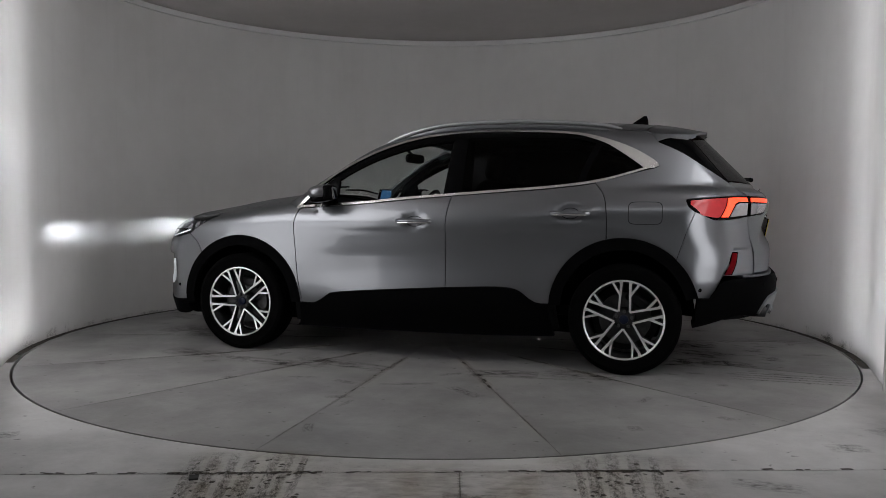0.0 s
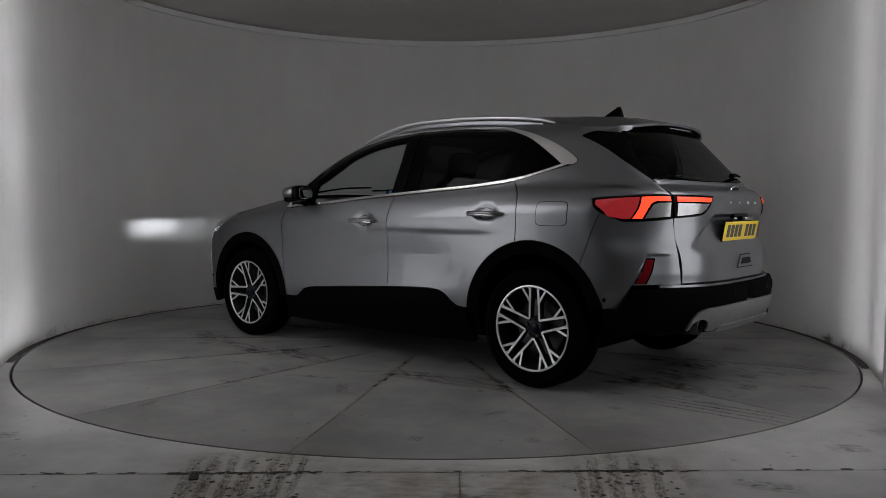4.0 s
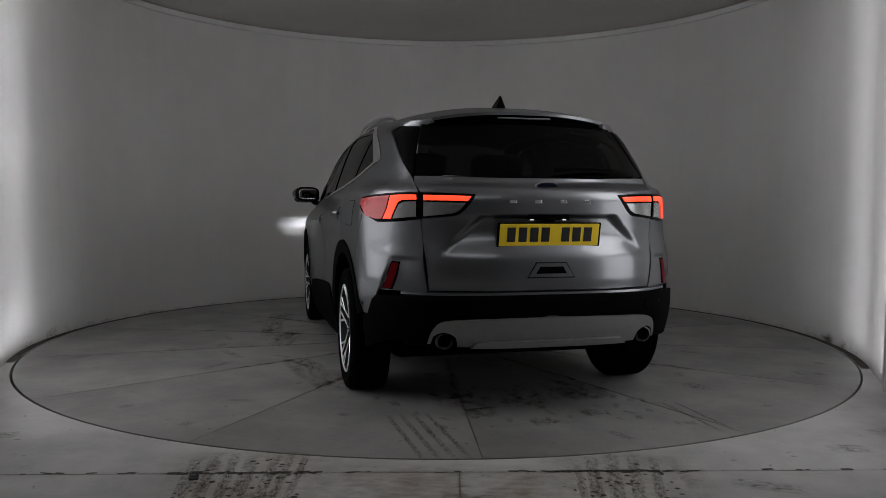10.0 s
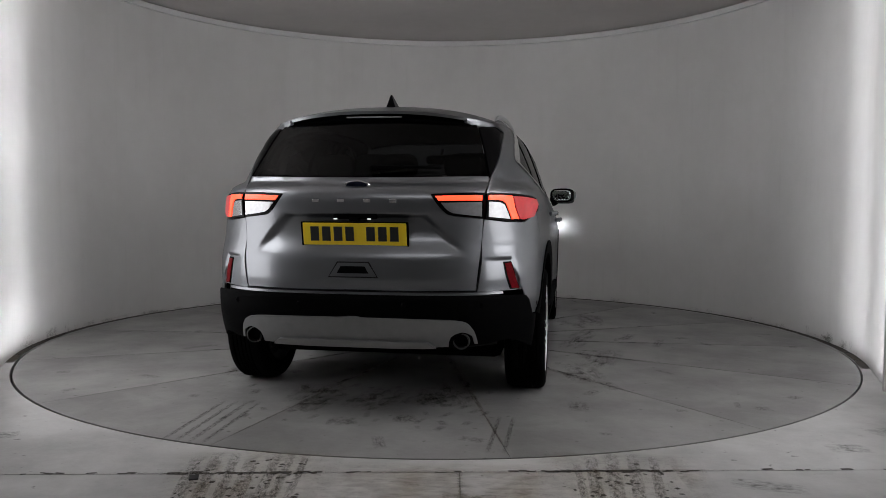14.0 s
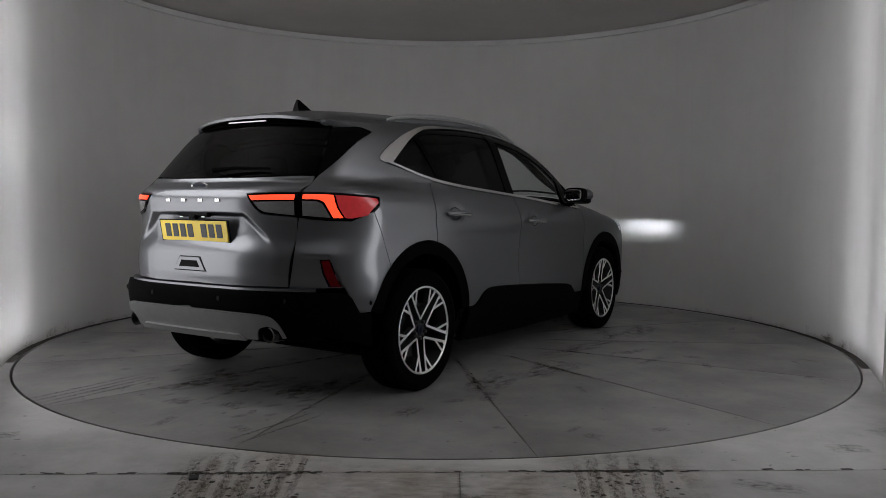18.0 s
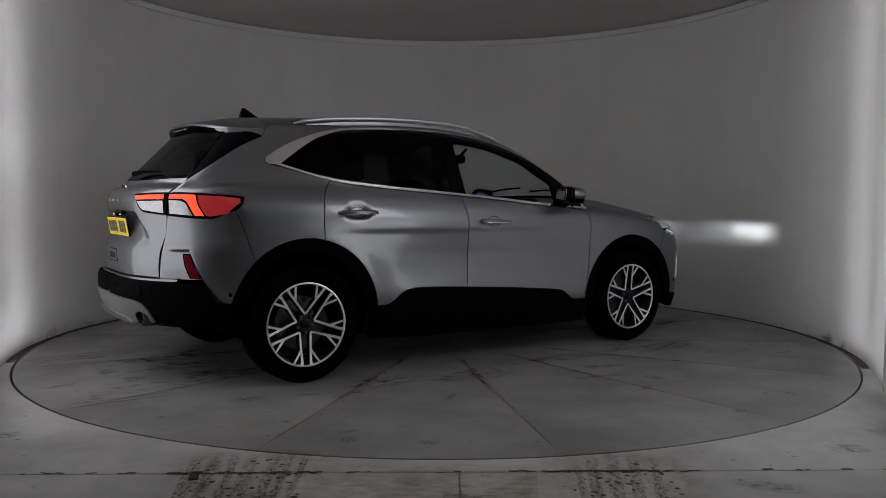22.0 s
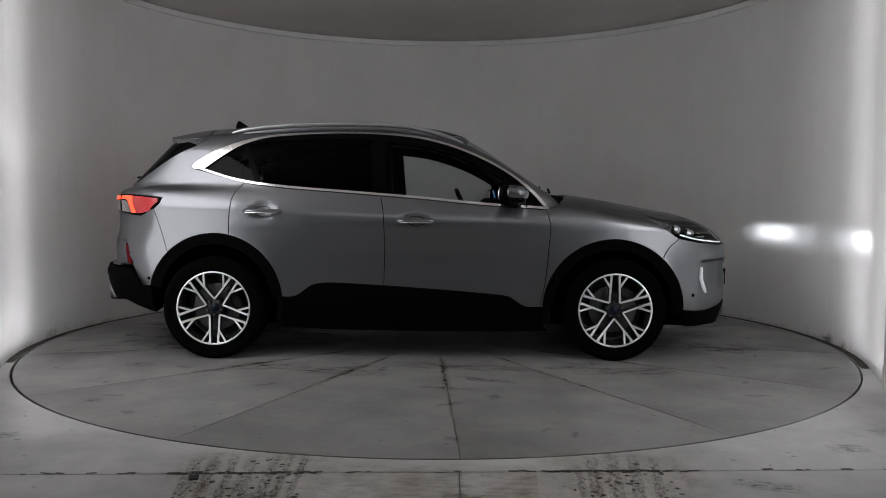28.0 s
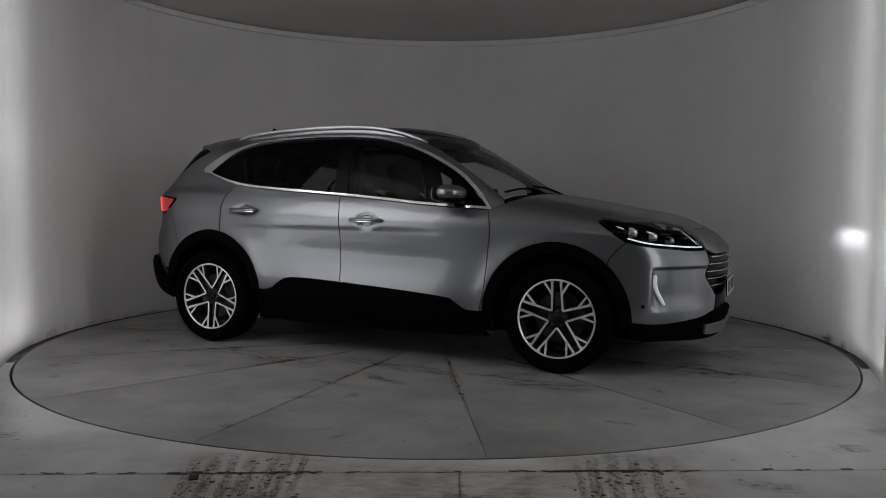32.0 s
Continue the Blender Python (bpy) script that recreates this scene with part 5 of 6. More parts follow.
    part("plate_face", box(0.006, 0.520, 0.110, 0.002), PLATE_YELLOW, plate, m=pose(-2.212, 0, 0.911, 0, -10, 0))
    for k, y in enumerate((0.200, 0.141, 0.082, 0.023, -0.082, -0.141, -0.200)):
        part("plate_bar", box(0.003, 0.043, 0.072, 0.0008), PLATE_INK, plate, m=pose(-2.2155, y, 0.912, 0, -10, 0))
    part("plate_housing", box(0.03, 0.22, 0.026, 0.008), GLOSS_BLACK, GATE, m=pose(-2.198, 0, 0.997))
    for y in (0.095, -0.075):
        part("plate_lamp", box(0.008, 0.018, 0.006, 0.001), WHITE_LED, GATE, "small lit white plate lamp", m=pose(-2.214, y, 0.985))
    part("camera_pod", box(0.03, 0.05, 0.022, 0.006), GLOSS_BLACK, GATE, m=pose(-2.212, 0.0, 0.984))
    # grip in the tailgate
    grip = closed(spline([T(0.118, 0.706), T(0.075, 0.772)]), spline([T(0.075, 0.772), T(-0.075, 0.772)]), spline([T(-0.118, 0.706), T(0.118, 0.706)]))
    rim = closed(spline([T(0.126, 0.700), T(0.080, 0.778)]), spline([T(0.080, 0.778), T(-0.080, 0.778)]), spline([T(-0.126, 0.700), T(0.126, 0.700)]))
    panel("grip_shadow_gap", rim, (-1, 0, 0), JOINT, GATE, side="mid", off=0.002, thick=0.004, shrink=0.0, grid=0.02)
    g = panel("tailgate_grip", grip, (-1, 0, 0), PAINT, GATE, side="mid", off=0.006, thick=0.012, shrink=0.0, grid=0.02)
    panel("grip_pocket", closed([T(0.080, 0.722), T(0.060, 0.756)], [T(-0.060, 0.756), T(-0.080, 0.722)]), (-1, 0, 0), GLOSS_BLACK, g, side="mid", off=0.0075, thick=0.004, shrink=0.0, grid=0.02)
    # wiper and fuel flap
    part("rear_wiper", tube([T(-0.06, 1.222) + np.array((-0.03, 0, 0.01)), T(-0.2, 1.235) + np.array((-0.022, 0, 0.008)), T(-0.40, 1.232) + np.array((-0.014, 0, 0.006))], [0.016, 0.010, 0.006], 8), BLACK_PLASTIC, GATE, "black rear wiper", smooth=True)
    flap = [(-1.473 + 0.098 * math.copysign(abs(math.cos(a)) ** 0.35, math.cos(a)), 1.007 + 0.066 * math.copysign(abs(math.sin(a)) ** 0.35, math.sin(a))) for a in [2 * math.pi * i / 48 for i in range(48)]]
    big = [(-1.473 + (x + 1.473) * 1.045, 1.007 + (z - 1.007) * 1.06) for x, z in flap]
    gasket = panel("fuel_flap", closed(side_line(big)), (0, 1, 0), JOINT, CAR, "fuel filler flap", side="left", off=0.0012, thick=0.002, shrink=0, grid=0.03)
    panel("flap_door", closed(side_line(flap)), (0, 1, 0), PAINT, gasket, side="left", off=0.0026, thick=0.003, shrink=0, grid=0.03)
    for x, z in ((-1.80, 0.545),):
        for s in (1, -1):
            q = S(x, z)
            part("parking_sensor", lathe([(0.001, 0.003), (0.010, 0.002), (0.012, 0.0)], 20), GLOSS_BLACK, CAR, m=pose(q[0], s * (q[1] + 0.001), q[2], 0, 0, 0 if s > 0 else 180))


def front_end():
    N, S, U = on_nose, on_side, on_top
    diag = (0.72, 0.69, 0)
    tip = N(0.502, 0.785)
    lamp_low = spline([S(1.583, 0.962), S(1.66, 0.910), S(1.777, 0.832)]) + spline([S(1.777, 0.832), S(1.90, 0.808), N(0.72, 0.790), N(0.60, 0.778), tip])
    lamp_top = spline([S(1.583, 0.962), S(1.615, 0.972), U(1.70, 0.765), U(1.80, 0.705), U(1.94, 0.615), U(2.06, 0.535), tip])
    seam = [S(1.777, 0.832), S(1.70, 0.76), S(1.665, 0.695)]
    inner = [tip, N(0.50, 0.70), N(0.515, 0.62), N(0.45, 0.53), N(0.40, 0.49)]
    low = [N(0.40, 0.40), N(0.55, 0.362), N(0.70, 0.345), S(1.99, 0.338), S(1.90, 0.340), S(1.813, 0.347)]
    bumper = panel("front_bumper", closed(spline([S(1.777, 0.832), S(1.90, 0.808), N(0.72, 0.790), N(0.60, 0.778), tip]), spline(inner), [N(0.40, 0.40)], spline(low), front_arch(0, 46), spline(seam[::-1])), diag, PAINT, CAR, "silver front bumper side", grid=0.017)
    # lower black valance
    vl = [S(1.813, 0.342), S(1.90, 0.334), S(1.99, 0.331), N(0.70, 0.338), N(0.55, 0.355), N(0.3, 0.36), N(0.0, 0.36)]
    vb = [N(0.0, 0.215), N(0.4, 0.215), N(0.62, 0.225), S(1.98, 0.235), S(1.85, 0.235), S(1.79, 0.25)]
    panel("front_valance", closed(spline(vl), spline(vb)), diag, BLACK_PLASTIC, CAR, "black plastic chin", off=0.006, thick=0.06, shrink=0)
    panel("front_skid", mirrored(closed(spline([N(0.0, 0.31), N(0.3, 0.31), N(0.50, 0.315)]), spline([N(0.47, 0.255), N(0.3, 0.245), N(0.0, 0.245)]))), (1, 0, 0), SILVER_PLASTIC, CAR, "silver chin plate", side="mid", off=0.02, thick=0.03, shrink=0)
    # nose strip above the grille, grille and its bars
    nose = closed(spline([U(2.12, 0.0), U(2.105, 0.25), U(2.05, 0.45), tip]), spline([tip, N(0.40, 0.755), N(0.2, 0.752), N(0.0, 0.752)]))
    panel("nose_panel", mirrored(nose), (0.85, 0, 0.5), PAINT, CAR, side="mid", grid=0.03)
    gr = closed(spline([N(0.0, 0.750), N(0.2, 0.750), N(0.40, 0.752), N(0.495, 0.765)]), spline([N(0.495, 0.70), N(0.51, 0.62), N(0.445, 0.53), N(0.395, 0.49)]), spline([N(0.395, 0.40), N(0.2, 0.40), N(0.0, 0.40)]))
    grille = panel("grille", mirrored(gr), (1, 0, 0), GLOSS_BLACK, CAR, "black grille with chrome bars", side="mid", off=-0.03, thick=0.02, shrink=0)
    for z, w in ((0.735, 0.45), (0.690, 0.485), (0.645, 0.495), (0.600, 0.49), (0.555, 0.455)):
        pts = [N(y, z) + np.array((-0.012, 0, 0)) for y in np.linspace(-w, w, 15)]
        part("grille_bar", tube(pts, 0.0065, 8, 0.7), CHROME, grille, "chrome grille bar", smooth=True)
    fp = part("front_plate", box(0.008, 0.53, 0.118, 0.003), GLOSS_BLACK, CAR, "white front number plate", m=pose(2.303, 0, 0.525))
    part("plate_face", box(0.005, 0.520, 0.110, 0.002), PLATE_WHITE, fp, m=pose(2.308, 0, 0.525))
    for y in (0.200, 0.141, 0.082, 0.023, -0.082, -0.141, -0.200):
        part("plate_bar", box(0.003, 0.043, 0.072, 0.0008), PLATE_INK, fp, m=pose(2.3105, y, 0.525))
    # head lamps: black bucket, cover, light bar, projectors
    lamp_line = closed(lamp_low, lamp_top[::-1])
    buckets = panel("headlamp", lamp_line, (0.6, 0.7, 0.4), GLOSS_BLACK, CAR, "dark headlamp with lit lower bar", off=-0.10, thick=0.005, grid=0.03, shrink=0.004)
    pair = tuple(buckets)
    panel("lamp_cover", lamp_line, (0.6, 0.7, 0.4), GLASS_LAMP, pair, "clear lamp cover", off=0.002, thick=0.045, grid=0.03, shrink=0.004)
    bar = spline([S(1.79, 0.850), S(1.90, 0.822), N(0.72, 0.803), N(0.60, 0.793), N(0.525, 0.792)])
    ins = [q + np.array((-0.006, -0.008, 0.006)) for q in bar]
    for s, lamp in ((1, pair[0]), (-1, pair[1])):
        part("light_bar", tube([q * np.array((1, s, 1)) for q in ins], 0.0045, 8), WHITE_LED, lamp, "lit white light bar", smooth=True)
        hook = [N(0.525, 0.792), N(0.53, 0.812), U(2.06, 0.56)]
        part("light_hook", tube([(q + np.array((-0.008, -0.006, -0.004))) * np.array((1, s, 1)) for q in hook], 0.004, 8), CLEAR_LENS, lamp, smooth=True)
        for x, y, z, r in ((1.82, 0.765, 0.885, 0.03), (1.93, 0.70, 0.860, 0.028), (2.02, 0.635, 0.838, 0.024)):
            part("projector", lathe([(0.001, 0.022), (r * 0.6, 0.018), (r * 0.9, 0.004), (r, -0.006), (r * 1.15, -0.004), (r * 1.15, -0.03)], 28, "x"), CLEAR_LENS, lamp, "clear projector lens", smooth=True, m=pose(x - 0.02, s * (y - 0.015), z))
        for x, y, z in ((1.72, 0.80, 0.915), (1.79, 0.785, 0.875), (1.89, 0.725, 0.885)):
            part("lamp_trim", box(0.055, 0.010, 0.012, 0.004), CLEAR_LENS, lamp, "bright inner trim", m=pose(x, s * (y - 0.012), z, 0, 20, s * -28))
        fog = spline([N(0.835, 0.640), N(0.825, 0.56), N(0.79, 0.46)])
        part("fog_strip", tube([(q + np.array((0.012, 0.006, 0))) * np.array((1, s, 1)) for q in fog], [0.008] + [0.013] * (len(fog) - 2) + [0.008], 8), WHITE_LED_SOFT, CAR, "white vertical lamp strip", smooth=True)
        q = S(1.88, 0.45)
        part("parking_sensor", lathe([(0.001, 0.003), (0.010, 0.002), (0.012, 0.0)], 20), GLOSS_BLACK, CAR, m=pose(q[0], s * (q[1] + 0.001), q[2], 0, 0, 0 if s > 0 else 180))
    # dipped beam: a wide dim source and a narrow bright one, each deep in a shaded slot
    for s, lamp in ((1, pair[0]), (-1, pair[1])):
        for cx, cy, cz, reach, half, drop, wide, tall, glow in ((2.00, 0.585, 0.850, 0.07, 0.034, 0.0085, 0.018, 0.006, BEAM_WIDE), (1.92, 0.655, 0.852, 0.09, 0.024, 0.0066, 0.012, 0.004, BEAM)):
            for name, size, at in (("beam_shade", (reach + 0.015, half * 2 + 0.03, 0.003), (reach / 2, 0, 0.0042)), ("beam_shade", (reach * 0.75, half * 2 + 0.03, 0.003), (reach * 0.33, 0, -drop)), ("beam_shade", (0.003, half * 2 + 0.03, 0.02), (-0.008, 0, -0.004)),
                                   ("beam_shade", (reach, 0.003, 0.016), (reach * 0.4, half, -0.0035)), ("beam_shade", (reach, 0.003, 0.016), (reach * 0.4, -half, -0.0035))):
                part(name, box(*size), UNDER, lamp, m=pose(cx + at[0], s * cy + at[1], cz + at[2]))
            part("beam_source", box(0.001, wide, tall), glow, lamp, "bright dipped-beam source", m=pose(cx - 0.004, s * cy, cz))
    # wipers at the foot of the windscreen
    for y0, y1 in ((0.55, -0.05), (-0.12, -0.66)):
        pts = [on_top(0.985, y0) + np.array((0, 0, 0.015)), on_top(0.955, (y0 + y1) / 2) + np.array((0, 0, 0.018)), on_top(0.93, y1) + np.array((0, 0, 0.012))]
        part("wiper", tube(spline(pts), 0.008, 6), BLACK_PLASTIC, CAR, "black wiper blade", smooth=True)


WHITE_LED_SOFT = material("white_lamp_strip", (0.75, 0.76, 0.78), 0.25, emit=(0.9, 0.95, 1.0), power=0.18, coat=1.0)
BEAM = material("beam_source", (0.8, 0.8, 0.8), 0.5, emit=(0.9, 0.95, 1.0), power=150000.0)
BEAM_WIDE = material("wide_beam_source", (0.8, 0.8, 0.8), 0.5, emit=(0.9, 0.95, 1.0), power=26000.0)


def side_fittings():
    for s, k in ((1, 0), (-1, 1)):
        for door, cx, cz in ((DOORS_F[k], 0.015, 0.943), (DOORS_R[k], -1.017, 1.004)):
            y = float(on_side(cx + 0.13, cz)[1])
            grip = [(cx + u, s * (y + b), cz + 0.002 * math.cos(u * 20)) for u, b in ((-0.118, 0.008), (-0.105, 0.024), (-0.06, 0.036), (0.0, 0.039), (0.06, 0.036), (0.105, 0.024), (0.118, 0.008))]
            rim = [np.array((cx + 0.056 * math.cos(a), 0, cz - 0.002 + 0.034 * math.sin(a))) for a in np.linspace(0, 2 * math.pi, 25)[:-1]]
            seat = [on_side(q[0], q[2]) * np.array((1, s, 1)) for q in rim]
            part("handle_cup", tube(seat + seat[:1], 0.0022, 6), GLOSS_BLACK, door, "black handle gasket", smooth=True)
            handle = part("door_handle", tube(spline(grip, 0.012), 0.0145, 12, 0.95, (0, 0, 1)), PAINT, door, "body-colour grip handle", smooth=True)
            part("handle_strip", tube(spline([(x, yy + s * 0.012, z - 0.012) for x, yy, z in grip[1:-1]], 0.02), 0.0045, 8), CHROME, handle, "thin bright strip", smooth=True)
        # door mirror
        arm = part("mirror", superellipsoid(0.092, 0.106, 0.050, 0.80, 28, 16), PAINT, CAR, "door mirror in body colour and black", smooth=True, m=pose(0.665, s * 0.968, 1.132, 0, 6, s * 14))
        part("mirror_base", superellipsoid(0.080, 0.096, 0.032, 0.6), GLOSS_BLACK, arm, smooth=True, m=pose(0.665, s * 0.960, 1.094, 0, 6, s * 14))
        part("mirror_foot", tube([(0.68, s * 0.84, 1.045), (0.675, s * 0.90, 1.06), (0.67, s * 0.94, 1.09)], [0.035, 0.03, 0.028], 10, 0.6), GLOSS_BLACK, arm, smooth=True)
        part("mirror_rim", superellipsoid(0.040, 0.098, 0.056, 0.58, 24, 12), GLOSS_BLACK, arm, smooth=True, m=pose(0.614, s * 0.962, 1.128, 0, 6, s * 14))
        part("mirror_pane", superellipsoid(0.006, 0.078, 0.042, 0.5, 24, 12), MIRROR, arm, "mirror glass", smooth=True, m=pose(0.576, s * 0.955, 1.128, 0, 6, s * 14))
        # roof rail
        rail = [(-1.30, 1.548), (-1.213, 1.570), (-0.942, 1.599), (-0.544, 1.616), (-0.147, 1.606), (0.092, 1.566), (0.251, 1.517), (0.33, 1.484)]
        pts = spline([(x, s * (0.60 if -1.25 < x < 0.3 else 0.595), z) for x, z in rail], 0.05)
        part("roof_rail", tube(pts, [0.005] + [0.011] * (len(pts) - 2) + [0.005], 12, 1.15), RAIL, CAR, "brushed aluminium roof rail", smooth=True)
        foot = [(x, s * 0.588, z - 0.032) for x, z in rail[1:-1]]
        part("rail_base", tube(spline(foot, 0.05), 0.008, 8, 2.0), PAINT, CAR, smooth=True)
    # roof aerial
    prof = [(-1.285, 1.612), (-1.32, 1.636), (-1.36, 1.664), (-1.395, 1.688), (-1.415, 1.690), (-1.425, 1.66), (-1.43, 1.605)]
    bm = bmesh.new()
    left = [bm.verts.new((x, 0.030 * max(0.12, (1.695 - z) / 0.085), z)) for x, z in prof]
    right = [bm.verts.new((x, -0.030 * max(0.12, (1.695 - z) / 0.085), z)) for x, z in prof]
    for i in range(len(prof) - 1):
        bm.faces.new((left[i], left[i + 1], right[i + 1], right[i]))
    bm.faces.new(left)
    bm.faces.new(right[::-1])
    bm.faces.new((left[-1], left[0], right[0], right[-1]))
    part("roof_aerial", bm, GLOSS_BLACK, CAR, "black shark-fin aerial", smooth=True)


def inside():
    """The cabin as seen through the glass, and the dark shell behind the body's seams."""
    S, T, N = on_side, on_tail, on_nose
    shell = closed(side_spline([(0.93, 0.22), (0.0, 0.21), (-0.95, 0.24)]), side_spline([(-0.95, 0.24), (-0.93, 0.6), (-1.0, 0.78), (-1.2, 0.88)]), side_spline([(-1.2, 0.88), (-1.25, 1.16), (-0.9, 1.15), (0.0, 1.07), (0.85, 1.0)]), side_spline([(0.85, 1.0), (0.92, 0.6), (0.93, 0.22)]))
    panel("inner_side", shell, (0, 1, 0), TRIM_DARK, CAR, off=-0.035, thick=0.01)
    rear_shell = mirrored(closed(spline([T(0, 0.34), T(0.4, 0.34), T(0.72, 0.34)]), spline([T(0.72, 0.34), T(0.70, 0.7), T(0.66, 1.1), T(0.6, 1.18)]), spline([T(0.6, 1.18), T(0, 1.18)])))
    panel("inner_tail", rear_shell, (-1, 0, 0), TRIM_DARK, CAR, side="mid", off=-0.05, thick=0.01)
    qs = closed(side_spline([(-1.22, 0.86), (-1.22, 1.18), (-1.55, 1.27), (-1.80, 1.22), (-1.93, 1.1)]), side_spline([(-1.93, 1.1), (-1.9, 0.6), (-1.83, 0.5)]), side_spline([(-1.83, 0.5), (-1.72, 0.75), (-1.5, 0.88), (-1.22, 0.86)]))
    panel("inner_quarter", qs, (-0.3, 0.9, 0), TRIM_DARK, CAR, off=-0.04, thick=0.01)
    front_shell = mirrored(closed(spline([N(0, 0.26), N(0.4, 0.26), N(0.74, 0.30)]), spline([N(0.74, 0.30), N(0.72, 0.6), N(0.55, 0.76)]), spline([N(0.55, 0.76), N(0, 0.80)])))
    panel("inner_nose", front_shell, (1, 0, 0), UNDER, CAR, side="mid", off=-0.075, thick=0.01)
    ws = closed(side_spline([(0.9, 0.95), (1.2, 0.95), (1.55, 0.93), (1.75, 0.83)]), side_spline([(1.75, 0.83), (1.6, 0.80), (1.34, 0.86), (1.1, 0.80), (0.93, 0.62), (0.9, 0.95)]))
    panel("inner_wing", ws, (0, 1, 0), UNDER, CAR, off=-0.04, thick=0.01)
    part("underbody", box(3.6, 1.36, 0.14, 0.05), UNDER, CAR, m=pose(0.16, 0, 0.28))
    part("engine_bay", box(1.1, 1.1, 0.42, 0.08), UNDER, CAR, m=pose(1.45, 0, 0.62))
    part("cabin_floor", box(2.5, 1.46, 0.05, 0.01), TRIM_DARK, CAR, m=pose(-0.40, 0, 0.36))
    part("bulkhead", box(0.05, 1.5, 0.66, 0.01), TRIM_DARK, CAR, m=pose(0.93, 0, 0.68))
    # roof lining, light grey
    lining = mirrored(closed(spline([on_top(-1.45, 0.0), on_top(-1.4, 0.5)]), spline([on_top(-1.4, 0.5), on_top(-0.5, 0.57), on_top(0.2, 0.55)]), spline([on_top(0.2, 0.55), on_top(0.3, 0.0)])))
    panel("roof_lining", lining, (0, 0, 1), LINER, CAR, side="mid", off=-0.05, thick=0.01, grid=0.1)
    post = closed([S(0.30, 1.45)], spline([S(0.30, 1.452), S(0.55, 1.325), S(0.75, 1.17), S(0.86, 1.06)]), spline([S(0.93, 1.06), S(0.80, 1.20), S(0.60, 1.345), S(0.36, 1.48)]))
    panel("screen_pillar_lining", post, (0, 0.85, 0.53), TRIM_DARK, CAR, off=-0.045, thick=0.02)
    cant = closed(side_spline([(0.36, 1.42), (0.1, 1.50), (-0.3, 1.535), (-0.9, 1.52), (-1.3, 1.44)]), side_spline([(-1.3, 1.49), (-0.9, 1.565), (-0.3, 1.58), (0.1, 1.55), (0.36, 1.46)]))
    panel("roof_edge_lining", cant, (0, 0.85, 0.53), TRIM_DARK, CAR, off=-0.05, thick=0.02)
    pil = closed([S(-0.16, 1.53), S(-0.32, 1.535)], [S(-0.34, 1.1), S(-0.14, 1.1)])
    panel("door_pillar_lining", pil, (0, 0.9, 0.4), TRIM_DARK, CAR, off=-0.06, thick=0.03)
    dpil = closed(spline([S(-1.28, 1.44), S(-1.40, 1.39), S(-1.44, 1.29)]), spline([S(-1.75, 1.26), S(-1.7, 1.36), S(-1.5, 1.47)]))
    panel("rear_pillar_lining", dpil, (-0.3, 0.85, 0.4), TRIM_DARK, CAR, off=-0.05, thick=0.02)
    # dashboard, wheel, screen
    dash = [(0.98, 0.72), (1.0, 0.98), (0.90, 1.03), (0.70, 1.045), (0.58, 1.02), (0.54, 0.95), (0.58, 0.86), (0.62, 0.66)]
    bm = prism(dash, -0.74, 0.74)
    bmesh.ops.bevel(bm, geom=bm.edges[:], offset=0.02, segments=2, affect="EDGES")
    part("dashboard", bm, TRIM_DARK, CAR, "dark dashboard", smooth=True)
    bm = box(0.28, 0.34, 0.10, 0.04, 3)
    part("instrument_hood", bm, TRIM_DARK, CAR, smooth=True, m=pose(0.60, -0.37, 1.05))
    scr = part("centre_screen", box(0.02, 0.22, 0.13, 0.006), GLOSS_BLACK, CAR, "lit centre screen", m=pose(0.60, 0.0, 1.105, 0, -14, 0))
    part("screen_face", box(0.004, 0.20, 0.11, 0.001), SCREEN, scr, m=pose(0.588, 0.0, 1.105, 0, -14, 0))
    bm = bmesh.new()
    rings = []
    for i in range(40):
        a = 2 * math.pi * i / 40
        c = Vector((0, 0.182 * math.cos(a), 0.182 * math.sin(a)))
        rings.append([bm.verts.new(c + c.normalized() * 0.016 * math.cos(b) + Vector((0.016 * math.sin(b), 0, 0))) for b in [2 * math.pi * j / 8 for j in range(8)]])
    for i in range(40):
        a, b = rings[i], rings[(i + 1) % 40]
        for j in range(8):
            bm.faces.new((a[j], a[(j + 1) % 8], b[(j + 1) % 8], b[j]))
    sw = part("steering_wheel", bm, TRIM_DARK, CAR, "dark steering wheel", smooth=True, m=pose(0.36, -0.37, 0.99, 0, -24, 0))
    part("steering_boss", superellipsoid(0.04, 0.075, 0.06, 0.7), TRIM_DARK, sw, smooth=True, m=pose(0.375, -0.37, 0.985, 0, -24, 0))
    part("steering_spoke", box(0.015, 0.34, 0.035, 0.006), TRIM_DARK, sw, m=pose(0.37, -0.37, 0.99, 0, -24, 0))
    part("steering_column", tube([(0.38, -0.37, 0.98), (0.66, -0.37, 0.85)], 0.04, 12), TRIM_DARK, sw)
    im = part("inner_mirror", superellipsoid(0.02, 0.125, 0.036, 0.5), TRIM_DARK, CAR, "dark inner mirror", smooth=True, m=pose(0.34, 0, 1.405, 0, 0, -12))
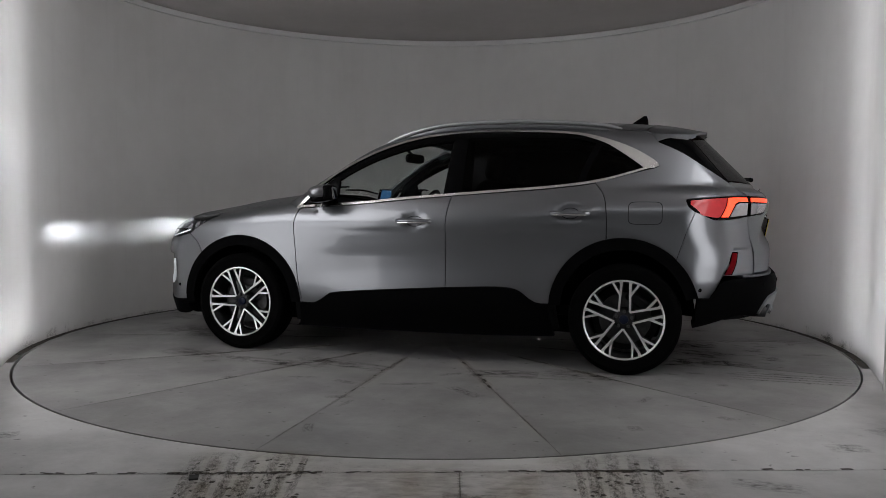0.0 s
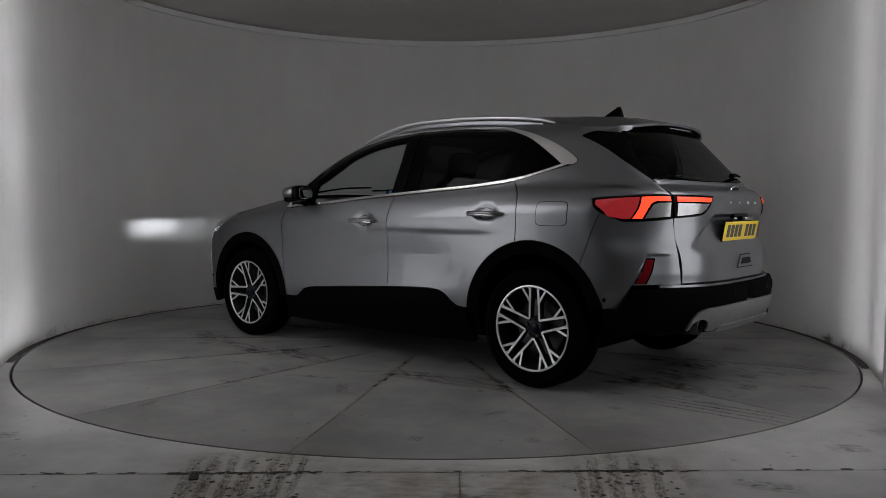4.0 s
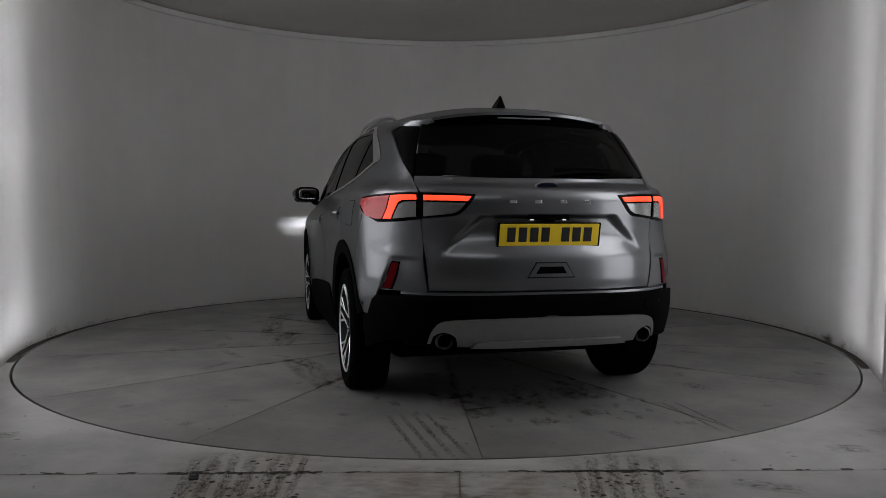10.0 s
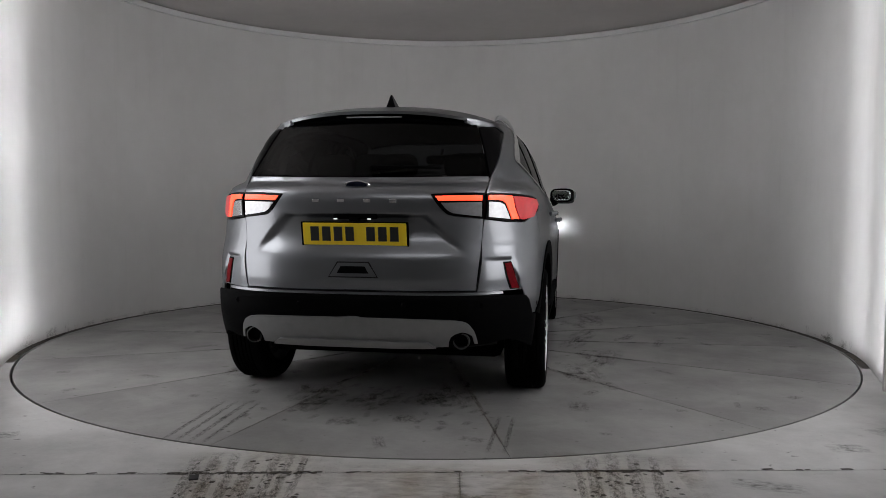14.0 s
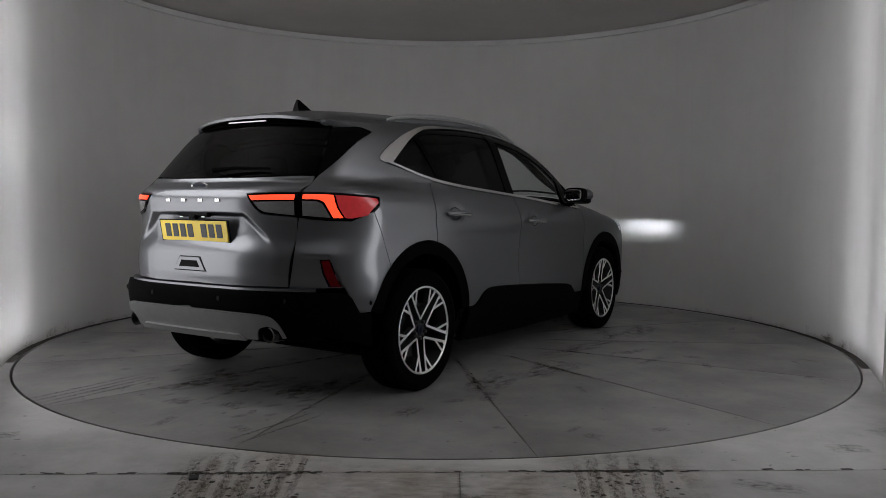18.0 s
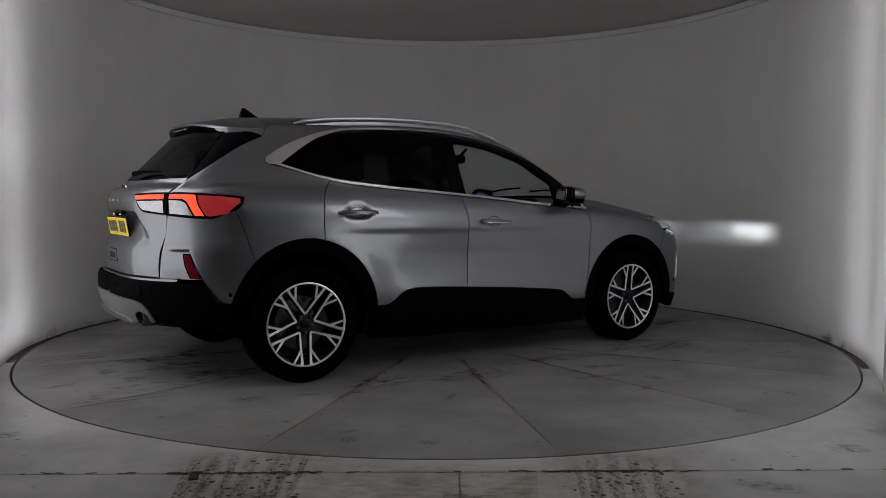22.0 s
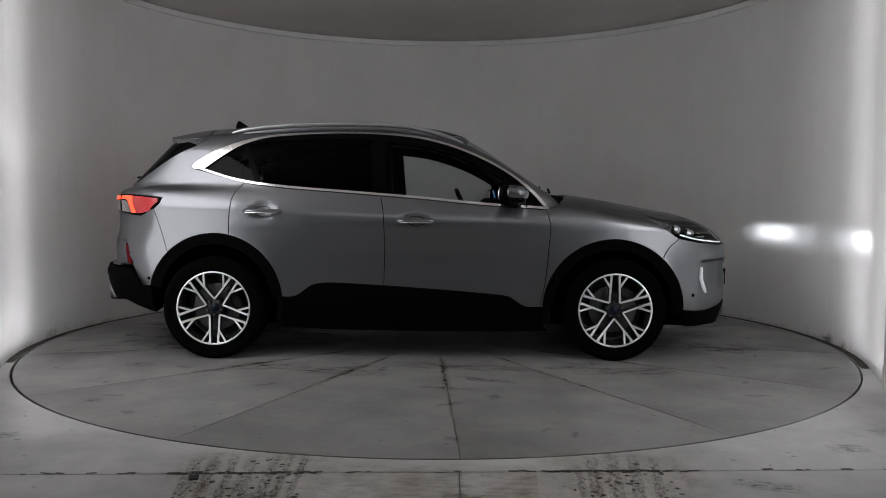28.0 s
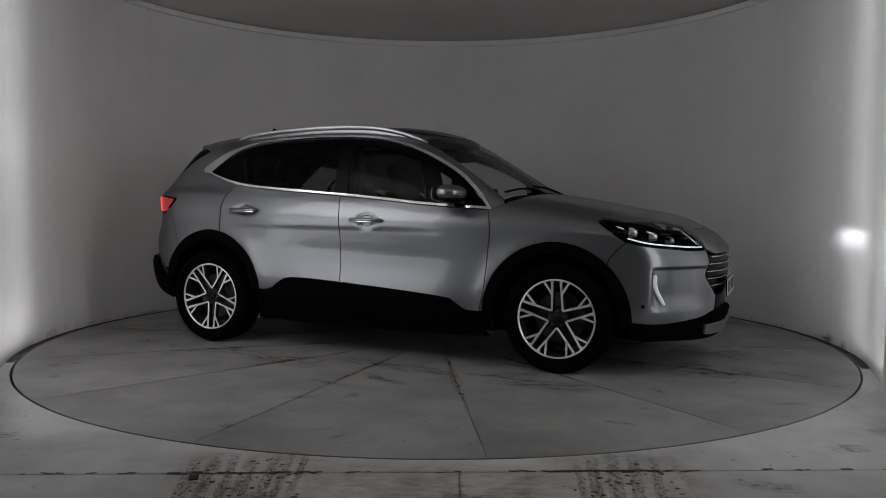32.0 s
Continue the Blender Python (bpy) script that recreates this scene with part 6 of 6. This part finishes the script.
    part("mirror_stalk", tube([(0.35, 0, 1.42), (0.42, 0, 1.49)], 0.012, 8), TRIM_DARK, im)
    # seats
    for y in (0.37, -0.37):
        seat = part("front_seat", superellipsoid(0.27, 0.26, 0.10, 0.5), SEAT, CAR, "dark fabric front seat", smooth=True, m=pose(0.0, y, 0.60, 0, -6, 0))
        part("seat_back", superellipsoid(0.085, 0.245, 0.33, 0.5), SEAT, seat, smooth=True, m=pose(-0.30, y, 0.90, 0, -16, 0))
        part("seat_bolster", superellipsoid(0.07, 0.05, 0.26, 0.6), SEAT, seat, smooth=True, m=pose(-0.25, y + 0.20, 0.88, 0, -16, 0))
        part("seat_bolster", superellipsoid(0.07, 0.05, 0.26, 0.6), SEAT, seat, smooth=True, m=pose(-0.25, y - 0.20, 0.88, 0, -16, 0))
        part("headrest", superellipsoid(0.055, 0.13, 0.095, 0.6), SEAT, seat, smooth=True, m=pose(-0.405, y, 1.315, 0, -12, 0))
        for d in (0.05, -0.05):
            part("headrest_post", tube([(-0.385, y + d, 1.18), (-0.40, y + d, 1.27)], 0.007, 6), STEEL, seat)
    bench = part("rear_seat", superellipsoid(0.27, 0.64, 0.10, 0.35), SEAT, CAR, "dark fabric rear bench", smooth=True, m=pose(-0.82, 0, 0.62, 0, -6, 0))
    part("seat_back", superellipsoid(0.08, 0.64, 0.31, 0.3), SEAT, bench, smooth=True, m=pose(-1.12, 0, 0.92, 0, -18, 0))
    for y in (0.40, 0.0, -0.40):
        part("headrest", superellipsoid(0.045, 0.12, 0.075, 0.6), SEAT, bench, smooth=True, m=pose(-1.225, y, 1.285, 0, -12, 0))
    part("load_cover", box(0.78, 1.10, 0.02, 0.005), TRIM_DARK, CAR, m=pose(-1.62, 0, 1.10))


place_wheels()
wheel_wells()
rear_end()
front_end()
side_fittings()
inside()


# ---- what turns ----
def motions():
    for thing, axis in ((TABLE, (0, 0)), (CAR, AXIS)):
        rows = []
        for t, a in TURN:
            m = pose(0, 0, 0, 0, 0, a)
            rows.append((t, m @ Matrix.Translation((-axis[0], -axis[1], 0))))
        walk(thing, rows)


motions()
